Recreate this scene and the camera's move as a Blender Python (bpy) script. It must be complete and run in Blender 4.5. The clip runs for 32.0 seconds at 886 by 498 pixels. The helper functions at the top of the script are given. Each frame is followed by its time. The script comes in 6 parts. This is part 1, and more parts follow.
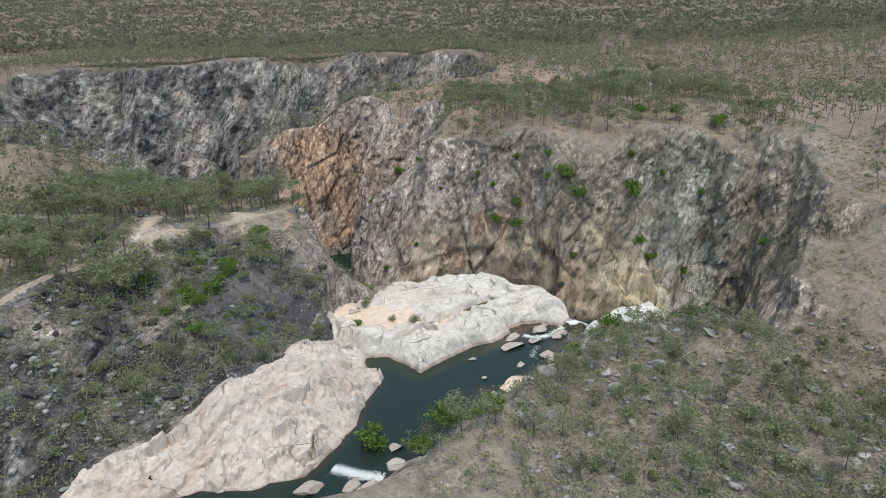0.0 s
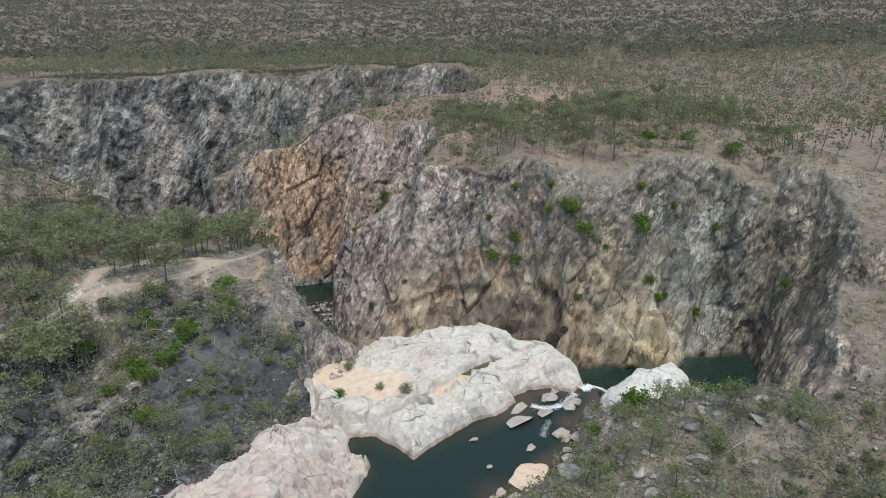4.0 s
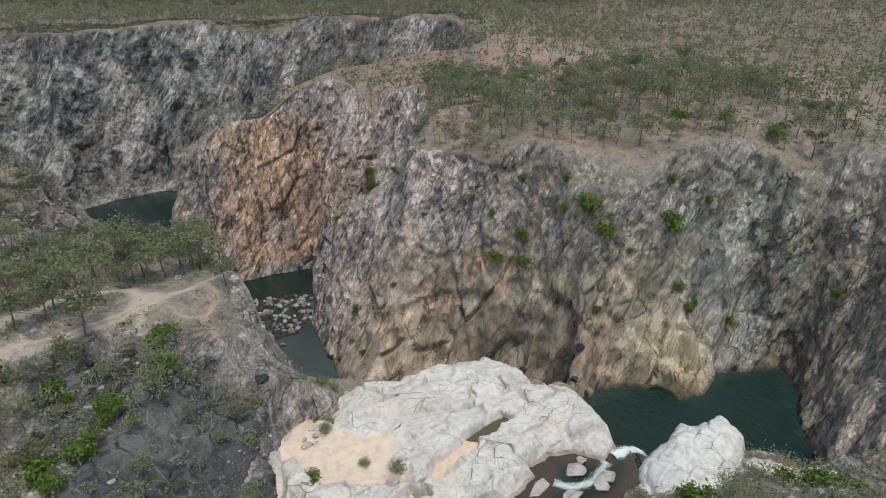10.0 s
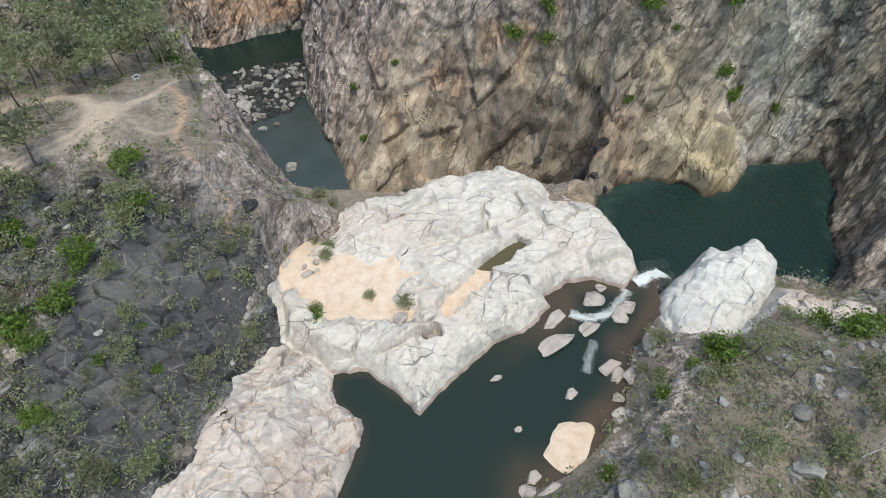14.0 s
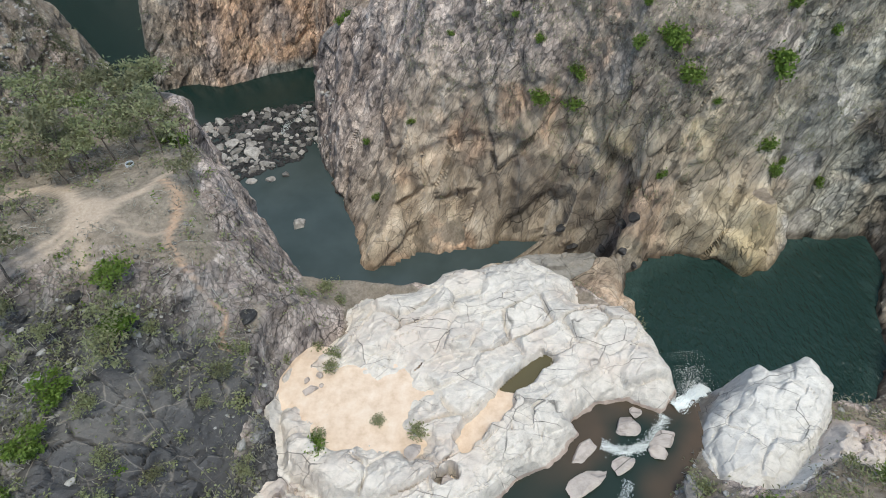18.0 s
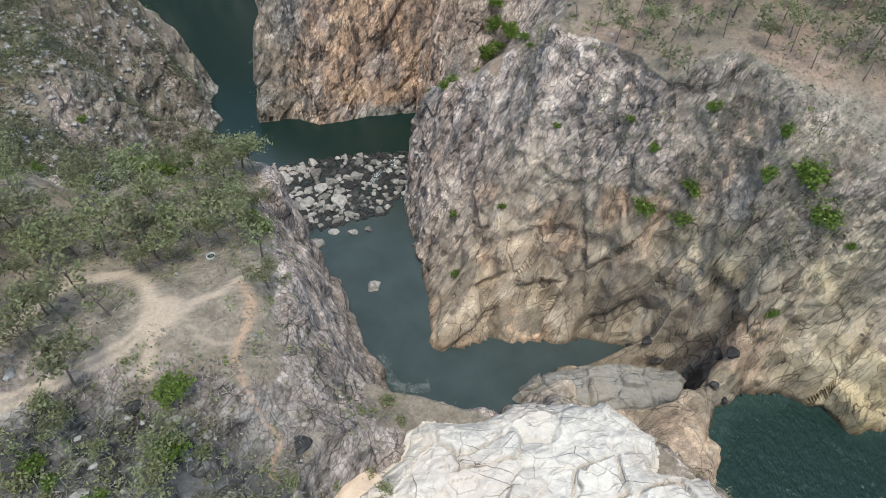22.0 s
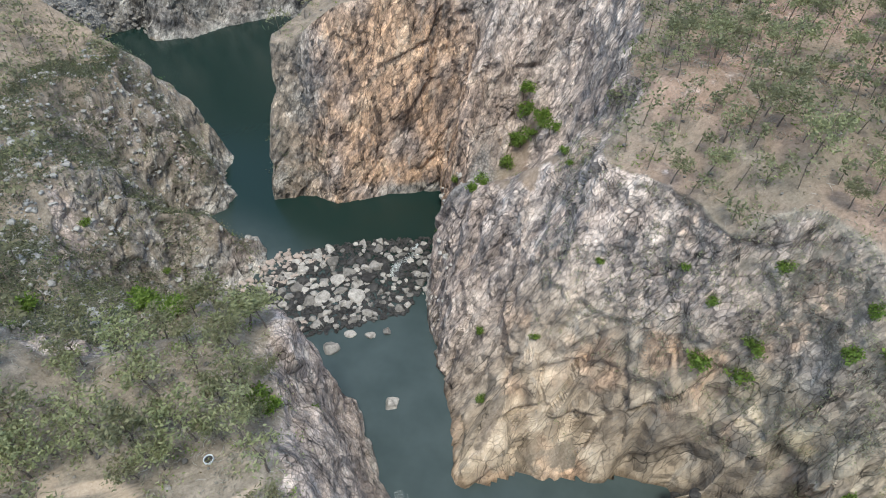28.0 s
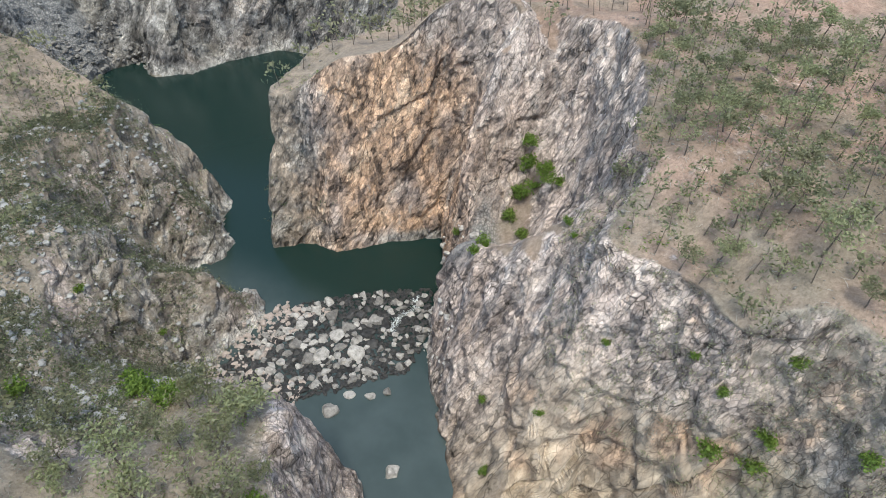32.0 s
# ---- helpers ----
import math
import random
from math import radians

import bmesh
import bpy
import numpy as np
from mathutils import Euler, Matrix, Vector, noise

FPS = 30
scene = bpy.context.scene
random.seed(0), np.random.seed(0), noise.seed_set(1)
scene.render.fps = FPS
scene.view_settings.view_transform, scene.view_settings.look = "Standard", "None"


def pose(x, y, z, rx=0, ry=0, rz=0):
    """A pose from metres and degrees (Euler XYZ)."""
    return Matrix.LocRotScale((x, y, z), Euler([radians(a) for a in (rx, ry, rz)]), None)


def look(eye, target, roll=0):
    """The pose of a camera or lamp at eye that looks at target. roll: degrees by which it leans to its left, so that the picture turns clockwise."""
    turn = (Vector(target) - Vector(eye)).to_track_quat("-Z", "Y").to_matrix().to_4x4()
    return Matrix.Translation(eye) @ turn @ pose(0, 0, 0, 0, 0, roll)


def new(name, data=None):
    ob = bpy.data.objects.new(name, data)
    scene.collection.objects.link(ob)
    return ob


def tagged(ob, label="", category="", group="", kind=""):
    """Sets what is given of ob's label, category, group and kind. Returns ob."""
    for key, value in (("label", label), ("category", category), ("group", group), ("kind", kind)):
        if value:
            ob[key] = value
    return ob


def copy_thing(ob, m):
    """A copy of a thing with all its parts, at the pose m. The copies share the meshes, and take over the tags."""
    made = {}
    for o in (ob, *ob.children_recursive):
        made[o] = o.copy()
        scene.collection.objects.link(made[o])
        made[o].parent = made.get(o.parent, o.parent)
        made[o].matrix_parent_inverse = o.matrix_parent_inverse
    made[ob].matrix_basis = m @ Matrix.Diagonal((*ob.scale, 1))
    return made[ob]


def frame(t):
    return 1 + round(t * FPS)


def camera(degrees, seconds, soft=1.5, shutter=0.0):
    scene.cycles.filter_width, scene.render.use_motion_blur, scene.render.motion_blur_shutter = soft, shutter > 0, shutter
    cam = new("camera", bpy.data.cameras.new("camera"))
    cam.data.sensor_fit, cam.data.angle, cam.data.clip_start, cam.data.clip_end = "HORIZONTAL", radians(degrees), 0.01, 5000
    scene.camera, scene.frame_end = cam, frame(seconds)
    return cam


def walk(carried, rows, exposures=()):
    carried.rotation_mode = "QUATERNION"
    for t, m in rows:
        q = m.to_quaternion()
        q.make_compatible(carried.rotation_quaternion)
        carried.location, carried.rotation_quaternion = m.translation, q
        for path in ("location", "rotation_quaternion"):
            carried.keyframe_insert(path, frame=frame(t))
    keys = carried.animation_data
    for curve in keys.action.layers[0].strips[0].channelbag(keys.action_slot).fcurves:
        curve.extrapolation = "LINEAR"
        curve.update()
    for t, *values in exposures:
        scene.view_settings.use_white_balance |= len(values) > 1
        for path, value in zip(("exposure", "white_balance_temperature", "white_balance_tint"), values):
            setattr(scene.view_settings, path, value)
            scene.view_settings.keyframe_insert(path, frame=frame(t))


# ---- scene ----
cam = camera(72.4, 32.0, soft=0.95)
PATH = [
    (0, (9.985, -109.423, 125.308), (9.878, -107.532, 124.665), -1.5),
    (0.5, (9.367, -105.622, 125.22), (9.262, -103.731, 124.579), -1.4),
    (1, (8.66, -102.32, 125.192), (8.557, -100.427, 124.556), -1.2),
    (1.5, (7.991, -99.106, 125.24), (7.89, -97.211, 124.608), -1.1),
    (2, (7.467, -95.753, 125.944), (7.366, -93.858, 125.311), -1.1),
    (2.5, (7.003, -92.437, 126.937), (6.912, -90.541, 126.305), -1.0),
    (3, (6.658, -89.065, 127.921), (6.578, -87.168, 127.292), -1.0),
    (3.5, (6.009, -85.903, 128.891), (5.943, -84.005, 128.266), -0.9),
    (5.5, (4.753, -72.114, 133.511), (4.734, -70.213, 132.889), -0.9),
    (6, (4.233, -68.715, 134.146), (4.219, -66.813, 133.525), -0.8),
    (6.5, (3.884, -65.554, 134.708), (3.871, -63.653, 134.087), -0.8),
    (7, (3.58, -61.891, 134.989), (3.566, -59.989, 134.369), -0.7),
    (7.5, (3.487, -58.422, 135.438), (3.473, -56.52, 134.818), -0.8),
    (8, (3.247, -55.044, 135.723), (3.233, -53.142, 135.105), -0.7),
    (8.5, (2.935, -51.626, 136.114), (2.922, -49.724, 135.497), -0.7),
    (9, (2.74, -48.39, 136.261), (2.727, -46.49, 135.637), -0.7),
    (9.5, (2.507, -45.33, 136.421), (2.495, -43.449, 135.74), -0.7),
    (10, (2.409, -42.156, 136.825), (2.395, -40.318, 136.036), -0.8),
    (10.5, (2.151, -38.986, 137.308), (2.135, -37.201, 136.405), -0.8),
    (11, (2.32, -35.761, 137.671), (2.299, -34.036, 136.659), -0.8),
    (11.5, (2.249, -32.482, 138.028), (2.225, -30.825, 136.909), -0.9),
    (12, (1.827, -29.29, 138.186), (1.803, -27.703, 136.969), -0.9),
    (12.5, (1.655, -26.484, 138.311), (1.629, -24.972, 137.003), -1.0),
    (13, (1.554, -23.376, 138.721), (1.524, -21.948, 137.321), -1.2),
    (13.5, (1.366, -20.208, 139.312), (1.333, -18.855, 137.839), -1.2),
    (14, (1.18, -17.268, 139.404), (1.144, -15.917, 137.93), -1.3),
    (14.5, (0.786, -14.35, 139.665), (0.752, -12.998, 138.191), -1.2),
    (16.5, (0.002, -2.605, 140.818), (-0.038, -1.25, 139.348), -1.2),
    (17, (-0.339, 0.052, 141.702), (-0.377, 1.412, 140.236), -1.1),
    (17.5, (-0.603, 2.839, 142.894), (-0.646, 4.2, 141.43), -1.1),
    (18, (-0.944, 5.627, 144.179), (-1.012, 6.991, 142.718), -0.9),
    (18.5, (-1.18, 8.539, 145.339), (-1.278, 9.903, 143.88), -0.8),
    (19, (-1.535, 11.31, 146.702), (-1.663, 12.674, 145.246), -0.7),
    (19.5, (-2.031, 14.105, 147.859), (-2.19, 15.468, 146.404), -0.6),
    (20, (-2.709, 16.877, 149.138), (-2.895, 18.24, 147.686), -0.4),
    (20.5, (-3.133, 19.774, 150.193), (-3.352, 21.136, 148.745), -0.4),
    (21, (-3.496, 22.487, 151.572), (-3.748, 23.845, 150.126), -0.4),
    (21.5, (-4.392, 25.255, 152.78), (-4.673, 26.61, 151.336), -0.2),
    (22, (-5.068, 27.964, 154.154), (-5.38, 29.315, 152.712), -0.2),
    (22.5, (-6.059, 30.647, 155.324), (-6.398, 31.993, 153.884), -0.1),
    (23, (-6.843, 33.188, 156.554), (-7.2, 34.533, 155.117), -0.1),
    (23.5, (-7.783, 35.862, 157.974), (-8.147, 37.207, 156.539), -0.1),
    (24, (-8.708, 38.527, 159.02), (-9.073, 39.873, 157.587), -0.1),
    (24.5, (-9.514, 41.094, 159.746), (-9.88, 42.443, 158.315), -0.2),
    (25, (-10.41, 43.837, 159.878), (-10.777, 45.188, 158.45), -0.2),
    (25.5, (-11.279, 46.681, 160.352), (-11.647, 48.033, 158.925), -0.3),
    (27.5, (-14.939, 57.341, 164.083), (-15.308, 58.703, 162.665), -0.4),
    (28, (-15.866, 59.951, 165.477), (-16.234, 61.314, 164.061), -0.5),
    (28.5, (-16.679, 62.592, 166.802), (-17.049, 63.958, 165.389), -0.6),
    (29, (-17.337, 64.848, 167.644), (-17.71, 66.22, 166.237), -0.7),
    (29.5, (-17.841, 67.572, 168.828), (-18.217, 68.945, 167.424), -0.9),
    (30, (-18.609, 70.161, 170.089), (-18.986, 71.535, 168.686), -1.0),
    (30.5, (-19.363, 72.41, 171.344), (-19.741, 73.788, 169.946), -0.9),
    (31, (-19.834, 73.84, 172.798), (-20.211, 75.22, 171.401), -0.7),
    (31.5, (-19.921, 74.118, 173.845), (-20.297, 75.499, 172.448), -0.7),
    (32, (-19.402, 73.962, 174.476), (-19.78, 75.344, 173.08), -0.7),
]
walk(cam, [(t, look(eye, target, roll)) for t, eye, target, roll in PATH],
     exposures=[(t, e, 6800, 2) for t, e in ((0, 0.62), (6, 0.44), (9, 0.36), (12, 0.62), (14, 0.67), (20, 0.64), (22, 0.82), (24, 0.93), (28, 1.08), (32, 1.14))])

# ---- light ----
world = bpy.data.worlds.new("overcast_sky")
scene.world = world
world.use_nodes = True
wn = world.node_tree
sky = wn.nodes.new("ShaderNodeTexSky")
sky.sky_type = "NISHITA"
sky.sun_disc = False
sky.sun_elevation, sky.sun_rotation = radians(69), radians(158)
sky.air_density, sky.dust_density, sky.ozone_density = 1.0, 1.5, 1.0
wn.links.new(sky.outputs["Color"], wn.nodes["Background"].inputs["Color"])
wn.nodes["Background"].inputs["Strength"].default_value = 0.15
sun_data = bpy.data.lights.new("sun", "SUN")
sun_data.energy, sun_data.angle, sun_data.color = 1.5, radians(15), (1.0, 0.96, 0.88)
sun = new("sun", sun_data)
sun.matrix_world = look((20, -58, 320), (0, -10, 180))

# ---- numeric helpers ----
def hash3(ix, iy, iz, seed):
    h = (ix.astype(np.uint32) * np.uint32(374761393) + iy.astype(np.uint32) * np.uint32(668265263)
         + iz.astype(np.uint32) * np.uint32(2147483647) + np.uint32(seed * 144269 + 977))
    h = (h ^ (h >> np.uint32(13))) * np.uint32(1274126177)
    h = (h ^ (h >> np.uint32(16))) * np.uint32(2246822519)
    return ((h ^ (h >> np.uint32(15))) & np.uint32(0xFFFFFF)).astype(np.float32) / 16777215.0


def vnoise(x, y, z, seed=0):
    """Smooth value noise in -1..1."""
    ix, iy, iz = np.floor(x).astype(np.int32), np.floor(y).astype(np.int32), np.floor(z).astype(np.int32)
    fx, fy, fz = (x - ix).astype(np.float32), (y - iy).astype(np.float32), (z - iz).astype(np.float32)
    ux, uy, uz = fx * fx * (3 - 2 * fx), fy * fy * (3 - 2 * fy), fz * fz * (3 - 2 * fz)
    total = 0
    for dx in (0, 1):
        for dy in (0, 1):
            for dz in (0, 1):
                w = (ux if dx else 1 - ux) * (uy if dy else 1 - uy) * (uz if dz else 1 - uz)
                total = total + w * hash3(ix + dx, iy + dy, iz + dz, seed)
    return total * 2 - 1


def fbm(x, y, z, octaves=4, seed=0, gain=0.5):
    s, a, f, n = 0, 1.0, 1.0, 0.0
    for k in range(octaves):
        s = s + a * vnoise(x * f, y * f, z * f, seed + k * 7)
        n, a, f = n + a, a * gain, f * 2.03
    return s / n


def vnoise2(x, y, seed=0):
    ix, iy = np.floor(x).astype(np.int32), np.floor(y).astype(np.int32)
    fx, fy = (x - ix).astype(np.float32), (y - iy).astype(np.float32)
    ux, uy = fx * fx * (3 - 2 * fx), fy * fy * (3 - 2 * fy)
    z = np.zeros_like(ix)
    a, b = hash3(ix, iy, z, seed), hash3(ix + 1, iy, z, seed)
    c, d = hash3(ix, iy + 1, z, seed), hash3(ix + 1, iy + 1, z, seed)
    return ((a * (1 - ux) + b * ux) * (1 - uy) + (c * (1 - ux) + d * ux) * uy) * 2 - 1


def fbm2(x, y, octaves=4, seed=0, gain=0.5):
    s, a, f, n = 0, 1.0, 1.0, 0.0
    for k in range(octaves):
        s = s + a * vnoise2(x * f, y * f, seed + k * 7)
        n, a, f = n + a, a * gain, f * 2.03
    return s / n


def blocks(x, y, z, seed=0):
    """Joint blocks: the nearest jittered cell's random value, how far the point lies inside it, the lean of its face, and its key."""
    ix, iy, iz = np.floor(x).astype(np.int32), np.floor(y).astype(np.int32), np.floor(z).astype(np.int32)
    best = np.full(x.shape, 9.0, np.float32)
    second, value = best.copy(), np.zeros(x.shape, np.float32)
    lean, key = value.copy(), np.zeros(x.shape, np.int64)
    for dx in (-1, 0, 1):
        for dy in (-1, 0, 1):
            for dz in (-1, 0, 1):
                cx, cy, cz = ix + dx, iy + dy, iz + dz
                h0, h1, h2 = hash3(cx, cy, cz, seed), hash3(cx, cy, cz, seed + 1), hash3(cx, cy, cz, seed + 2)
                ox, oy, oz = x - cx - 0.15 - 0.7 * h0, y - cy - 0.15 - 0.7 * h1, z - cz - 0.15 - 0.7 * h2
                d = (ox ** 2 + oy ** 2 + oz ** 2).astype(np.float32)
                near = d < best
                lean = np.where(near, (2 * h1 - 1) * ox + (2 * h2 - 1) * oy + (2 * h0 - 1) * oz, lean)
                key = np.where(near, cx * 73856093 + cy * 19349663 + cz * 83492791, key)
                second = np.where(near, best, np.minimum(second, d))
                value = np.where(near, hash3(cx, cy, cz, seed + 3), value)
                best = np.where(near, d, best)
    return value * 2 - 1, np.sqrt(second) - np.sqrt(best), lean, key


def facet_noise(x, y, z, seed=0):
    """Noise in -1..1 made of flat faces that meet in sharp creases."""
    s = (x + y + z) / 3.0
    u = np.stack([x + s, y + s, z + s], -1)
    i = np.floor(u).astype(np.int32)
    f = (u - i).astype(np.float32)
    order = np.argsort(-f, axis=-1)
    a = np.take_along_axis(f, order, -1)
    at = i.copy()
    total = hash3(at[..., 0], at[..., 1], at[..., 2], seed) * (1 - a[..., 0])
    for k in range(3):
        at = at + (np.arange(3) == order[..., k:k + 1])
        total = total + hash3(at[..., 0], at[..., 1], at[..., 2], seed) * (a[..., k] - (a[..., k + 1] if k < 2 else 0))
    return total * 2 - 1


def edge_distance(x, y, poly):
    """Distance to a closed outline, negative inside."""
    best = np.full(x.shape, 1e12)
    inside = np.zeros(x.shape, bool)
    n = len(poly)
    for i in range(n):
        (ax, ay), (bx, by) = poly[i], poly[(i + 1) % n]
        ex, ey = bx - ax, by - ay
        t = np.clip(((x - ax) * ex + (y - ay) * ey) / (ex * ex + ey * ey), 0, 1)
        best = np.minimum(best, (x - ax - t * ex) ** 2 + (y - ay - t * ey) ** 2)
        if ay != by:
            inside ^= ((ay > y) != (by > y)) & (x < ex * (y - ay) / ey + ax)
    d = np.sqrt(best)
    return np.where(inside, -d, d)


def line_distance(x, y, line):
    best = np.full(np.shape(x), 1e12)
    for (ax, ay), (bx, by) in zip(line[:-1], line[1:]):
        ex, ey = bx - ax, by - ay
        t = np.clip(((x - ax) * ex + (y - ay) * ey) / (ex * ex + ey * ey), 0, 1)
        best = np.minimum(best, (x - ax - t * ex) ** 2 + (y - ay - t * ey) ** 2)
    return np.sqrt(best)


def smooth(a, b, v):
    t = np.clip((v - a) / (b - a), 0, 1)
    return t * t * (3 - 2 * t)


def soft_min(a, b, k):
    h = np.clip(0.5 + 0.5 * (b - a) / k, 0, 1)
    return b * (1 - h) + a * h - k * h * (1 - h)


# ---- the plan: waters, knolls and rims ----
GORGE, RIGHT_POOL, RIVER = 0.0, 12.0, 42.0
GORGE_NEAR = [(27, 141), (18, 137), (-1, 128), (-5, 112), (-18, 103), (-32, 101), (-42, 114), (-53, 127), (-62, 139), (-73, 151),
              (-88, 160), (-104, 163), (-126, 167), (-126, 178), (-119, 192), (-125, 203), (-145, 201), (-161, 207), (-152, 220), (-151, 229), (-160, 237)]
GORGE_FAR = [(-168, 256), (-196, 271), (-222, 281), (-255, 290), (-290, 292), (-335, 280), (-345, 292), (-287, 303), (-301, 328), (-299, 349),
             (-285, 357), (-269, 344), (-247, 352), (-231, 377), (-209, 395), (-173, 387), (-150, 364), (-152, 330), (-150, 295), (-142, 263)]
GORGE_EAST = [(-145, 249), (-135, 230), (-119, 236), (-108, 234), (-87, 246), (-68, 253), (-63, 232), (-64, 209), (-56, 186), (-47, 168),
              (-42, 158), (-38, 143), (-32, 130), (-24, 130), (-15, 136), (-2, 138), (12, 142), (24, 143)]
GORGE_EDGE = GORGE_NEAR + GORGE_FAR + GORGE_EAST
POOL_EDGE = [(43, 92), (43, 106), (45, 119), (53, 125), (64, 128), (73, 129), (79, 121), (87, 122), (95, 134), (107, 136), (119, 137), (118, 122),
             (111, 108), (106, 94), (98, 83), (90, 79), (76, 79), (62, 80), (54, 77), (47, 71), (44, 68), (42, 80)]
RIVER_EDGE = [(-17, 18), (-14, 27), (-15, 32), (-20, 35), (-20, 41), (-15, 41), (-10, 37), (-5, 34), (8, 47), (15, 51), (22, 56), (19, 59), (24, 63),
              (31, 63), (38, 62), (42, 63), (41, 55), (34, 46), (30, 34), (25, 28), (19, 23), (11, 19), (10, 13), (8, 7), (0, 1), (-8, -8), (-16, -15),
              (-35, -22), (-70, -28), (-120, -45), (-122, -35), (-85, -20), (-60, -15), (-35, -12), (-24, -8), (-20, 1), (-17, 9)]
CREEK = [(-172, 388), (-125, 384), (-70, 404), (-20, 396), (15, 384)]
WEST_KNOLL = [(-29, 90, 43), (-36, 101, 36), (-42, 102, 47), (-73, 69, 73), (-66, 80, 73), (-88, 60, 77), (-100, 30, 71), (-114, 8, 69), (-57, 88, 72), (-55, 95, 73),
              (-53, 75, 68), (-59, 57, 66), (-42, 58, 57), (-67, 34, 61), (-87, 23, 66), (-69, 11, 52), (-42, 21, 54), (-34, 45, 47)]
WEST_HILLS = [(-110, 62, 76), (-110, 95, 78), (-140, 60, 78), (-88, 108, 72), (-98, 120, 60), (-112, 142, 53), (-130, 165, 39), (-146, 188, 31), (-142, 133, 57),
              (-165, 168, 61), (-198, 196, 61), (-191, 230, 56), (-133, 148, 41), (-240, 200, 78), (-320, 230, 66), (-60, -10, 46), (-100, -10, 56)]
EAST_RIM = [(4, 169, 85), (41, 166, 91), (88, 160, 90), (131, 149, 82), (140, 154, 88), (72, 187, 97), (28, 184, 94), (9, 196, 93), (-6, 211, 90), (20, 237, 95),
            (-10, 252, 93), (-55, 262, 98), (-100, 234, 83), (-112, 231, 71), (-128, 250, 65), (-100, 300, 68), (-60, 340, 85)]
EAST_KNOLL = [(124, 91, 51), (107, 44, 32), (64, -2, 50), (45, 2, 52), (72, 28, 60), (30, -20, 51), (140, 0, 52), (180, 60, 74), (92, 66, 30), (0, 60, 48),
              (20, 80, 48), (22, 110, 12), (38, 104, 19), (150, 120, 73), (200, 150, 94), (110, 50, 36), (100, 36, 32), (114, 190, 97), (90, 225, 100),
              (-90, 330, 62), (-20, 325, 80), (88, 52, 49)]
FAR = [(-200, 438, 119), (-232, 400, 115), (-157, 426, 111), (-320, 400, 117), (-80, 440, 120), (40, 330, 106), (-5, 417, 119), (-400, 300, 104)]
STEEP_NEAR = [(-110, 236, 26, 9), (-75, 250, 20, 9), (-30, 132, 22, 1.4), (-20, 146, 13, 0.8), (-12, 166, 13, 2.4), (0, 151, 10, 0.6), (6, 166, 11, 3.6),
              (20, 151, 12, 9), (42, 152, 14, 6), (62, 162, 22, 5.4), (-57, 128, 18, 5.2), (-45, 107, 13, 4.7)]
STEEP_FAR = [(-245, 370, 60, 2.4), (-140, 215, 30, 2.5), (-190, 265, 40, 2.3), (-150, 330, 40, 1.3), (-60, 205, 22, 4.1), (-40, 222, 18, 0.4), (-33, 245, 14, 1),
             (-26, 100, 14, 4.1), (0, 112, 14, 2.2), (-126, 178, 22, 1.3), (-50, 80, 15, 4.2), (-100, 246, 14, 9), (24, 160, 10, 4.4),
             (-62, 262, 14, 3.5), (-215, 425, 40, 3.7), (-110, 392, 40, 2)]
STEEP_POOL = [(52, 132, 13, 4.3), (74, 126, 8, 6), (84, 138, 10, 1.6), (86, 160, 13, 3.5), (58, 158, 13, 6.8), (116, 152, 8, 3.5), (131, 143, 9, 3.4),
              (100, 140, 8, 3.4), (121, 104, 24, 2.5), (96, 78, 16, 1.2), (38, 88, 14, 6), (40, 114, 12, 1.2), (112, 92, 9, 3.2), (118, 148, 6, 8.8),
              (74, 142, 8, 4.6)]

MAIN_ROCK = [(-21, 41), (-31, 46), (-34, 56), (-32, 66), (-25, 76), (-23, 85), (-12, 87), (-6, 93), (13, 97), (24, 92), (23, 84), (33, 86), (38, 77), (40, 66),
             (36, 60), (30, 63), (24, 62), (19, 58), (21, 56), (15, 50.5), (8, 46), (-5, 32.5), (-10, 37), (-15, 41)]
BANK_ROCK = [(-21, 42), (-26, 46), (-33, 45), (-36, 37), (-35.5, 28), (-38, 18), (-45, 10), (-54, 0), (-66, -8), (-74, -19), (-60, -17), (-36, -13), (-25, -9), (-20.5, 1), (-17.5, 9),
             (-17, 18), (-14, 27), (-15, 32), (-20, 35)]
WHITE_SHELF = [(-22, 42), (-33, 44), (-37, 36), (-34, 30), (-26, 32), (-21, 36)]
EAST_ROCK = [(41, 56), (45, 62), (52, 67), (56, 72), (58, 70), (66, 74), (70, 67), (66, 60.5), (61, 53), (54, 46.5), (47, 43), (41, 47)]
EAST_LEDGE = [(58, 51), (66, 60), (72, 61), (80, 58), (82, 52), (72, 46)]
GREY_SLAB = [(-6, 119), (-2, 126), (14, 133.5), (30, 137.5), (44, 136.5), (46, 128), (38, 119), (26, 117), (6, 114)]
DARK_SLOPE = [(-37.5, 61), (-45, 63), (-53, 58), (-59, 48), (-64, 36), (-62, 25), (-52, 19), (-45, 17), (-40, 22), (-38, 30), (-38, 42)]
SAND_FLAT = [(-35, 61), (-31, 68), (-22, 65), (-11, 67), (-6, 61), (-9, 54), (-3, 51), (-12, 48), (-18, 49), (-23, 49), (-27, 55)]
LOW_SHELF = [(-29, 43), (-34, 55), (-33, 68), (-26, 78), (-24, 88), (-12, 90), (-6, 96), (13, 100), (25, 95), (38, 89), (44, 78), (44, 60), (24, 56), (8, 44), (-5, 31)]


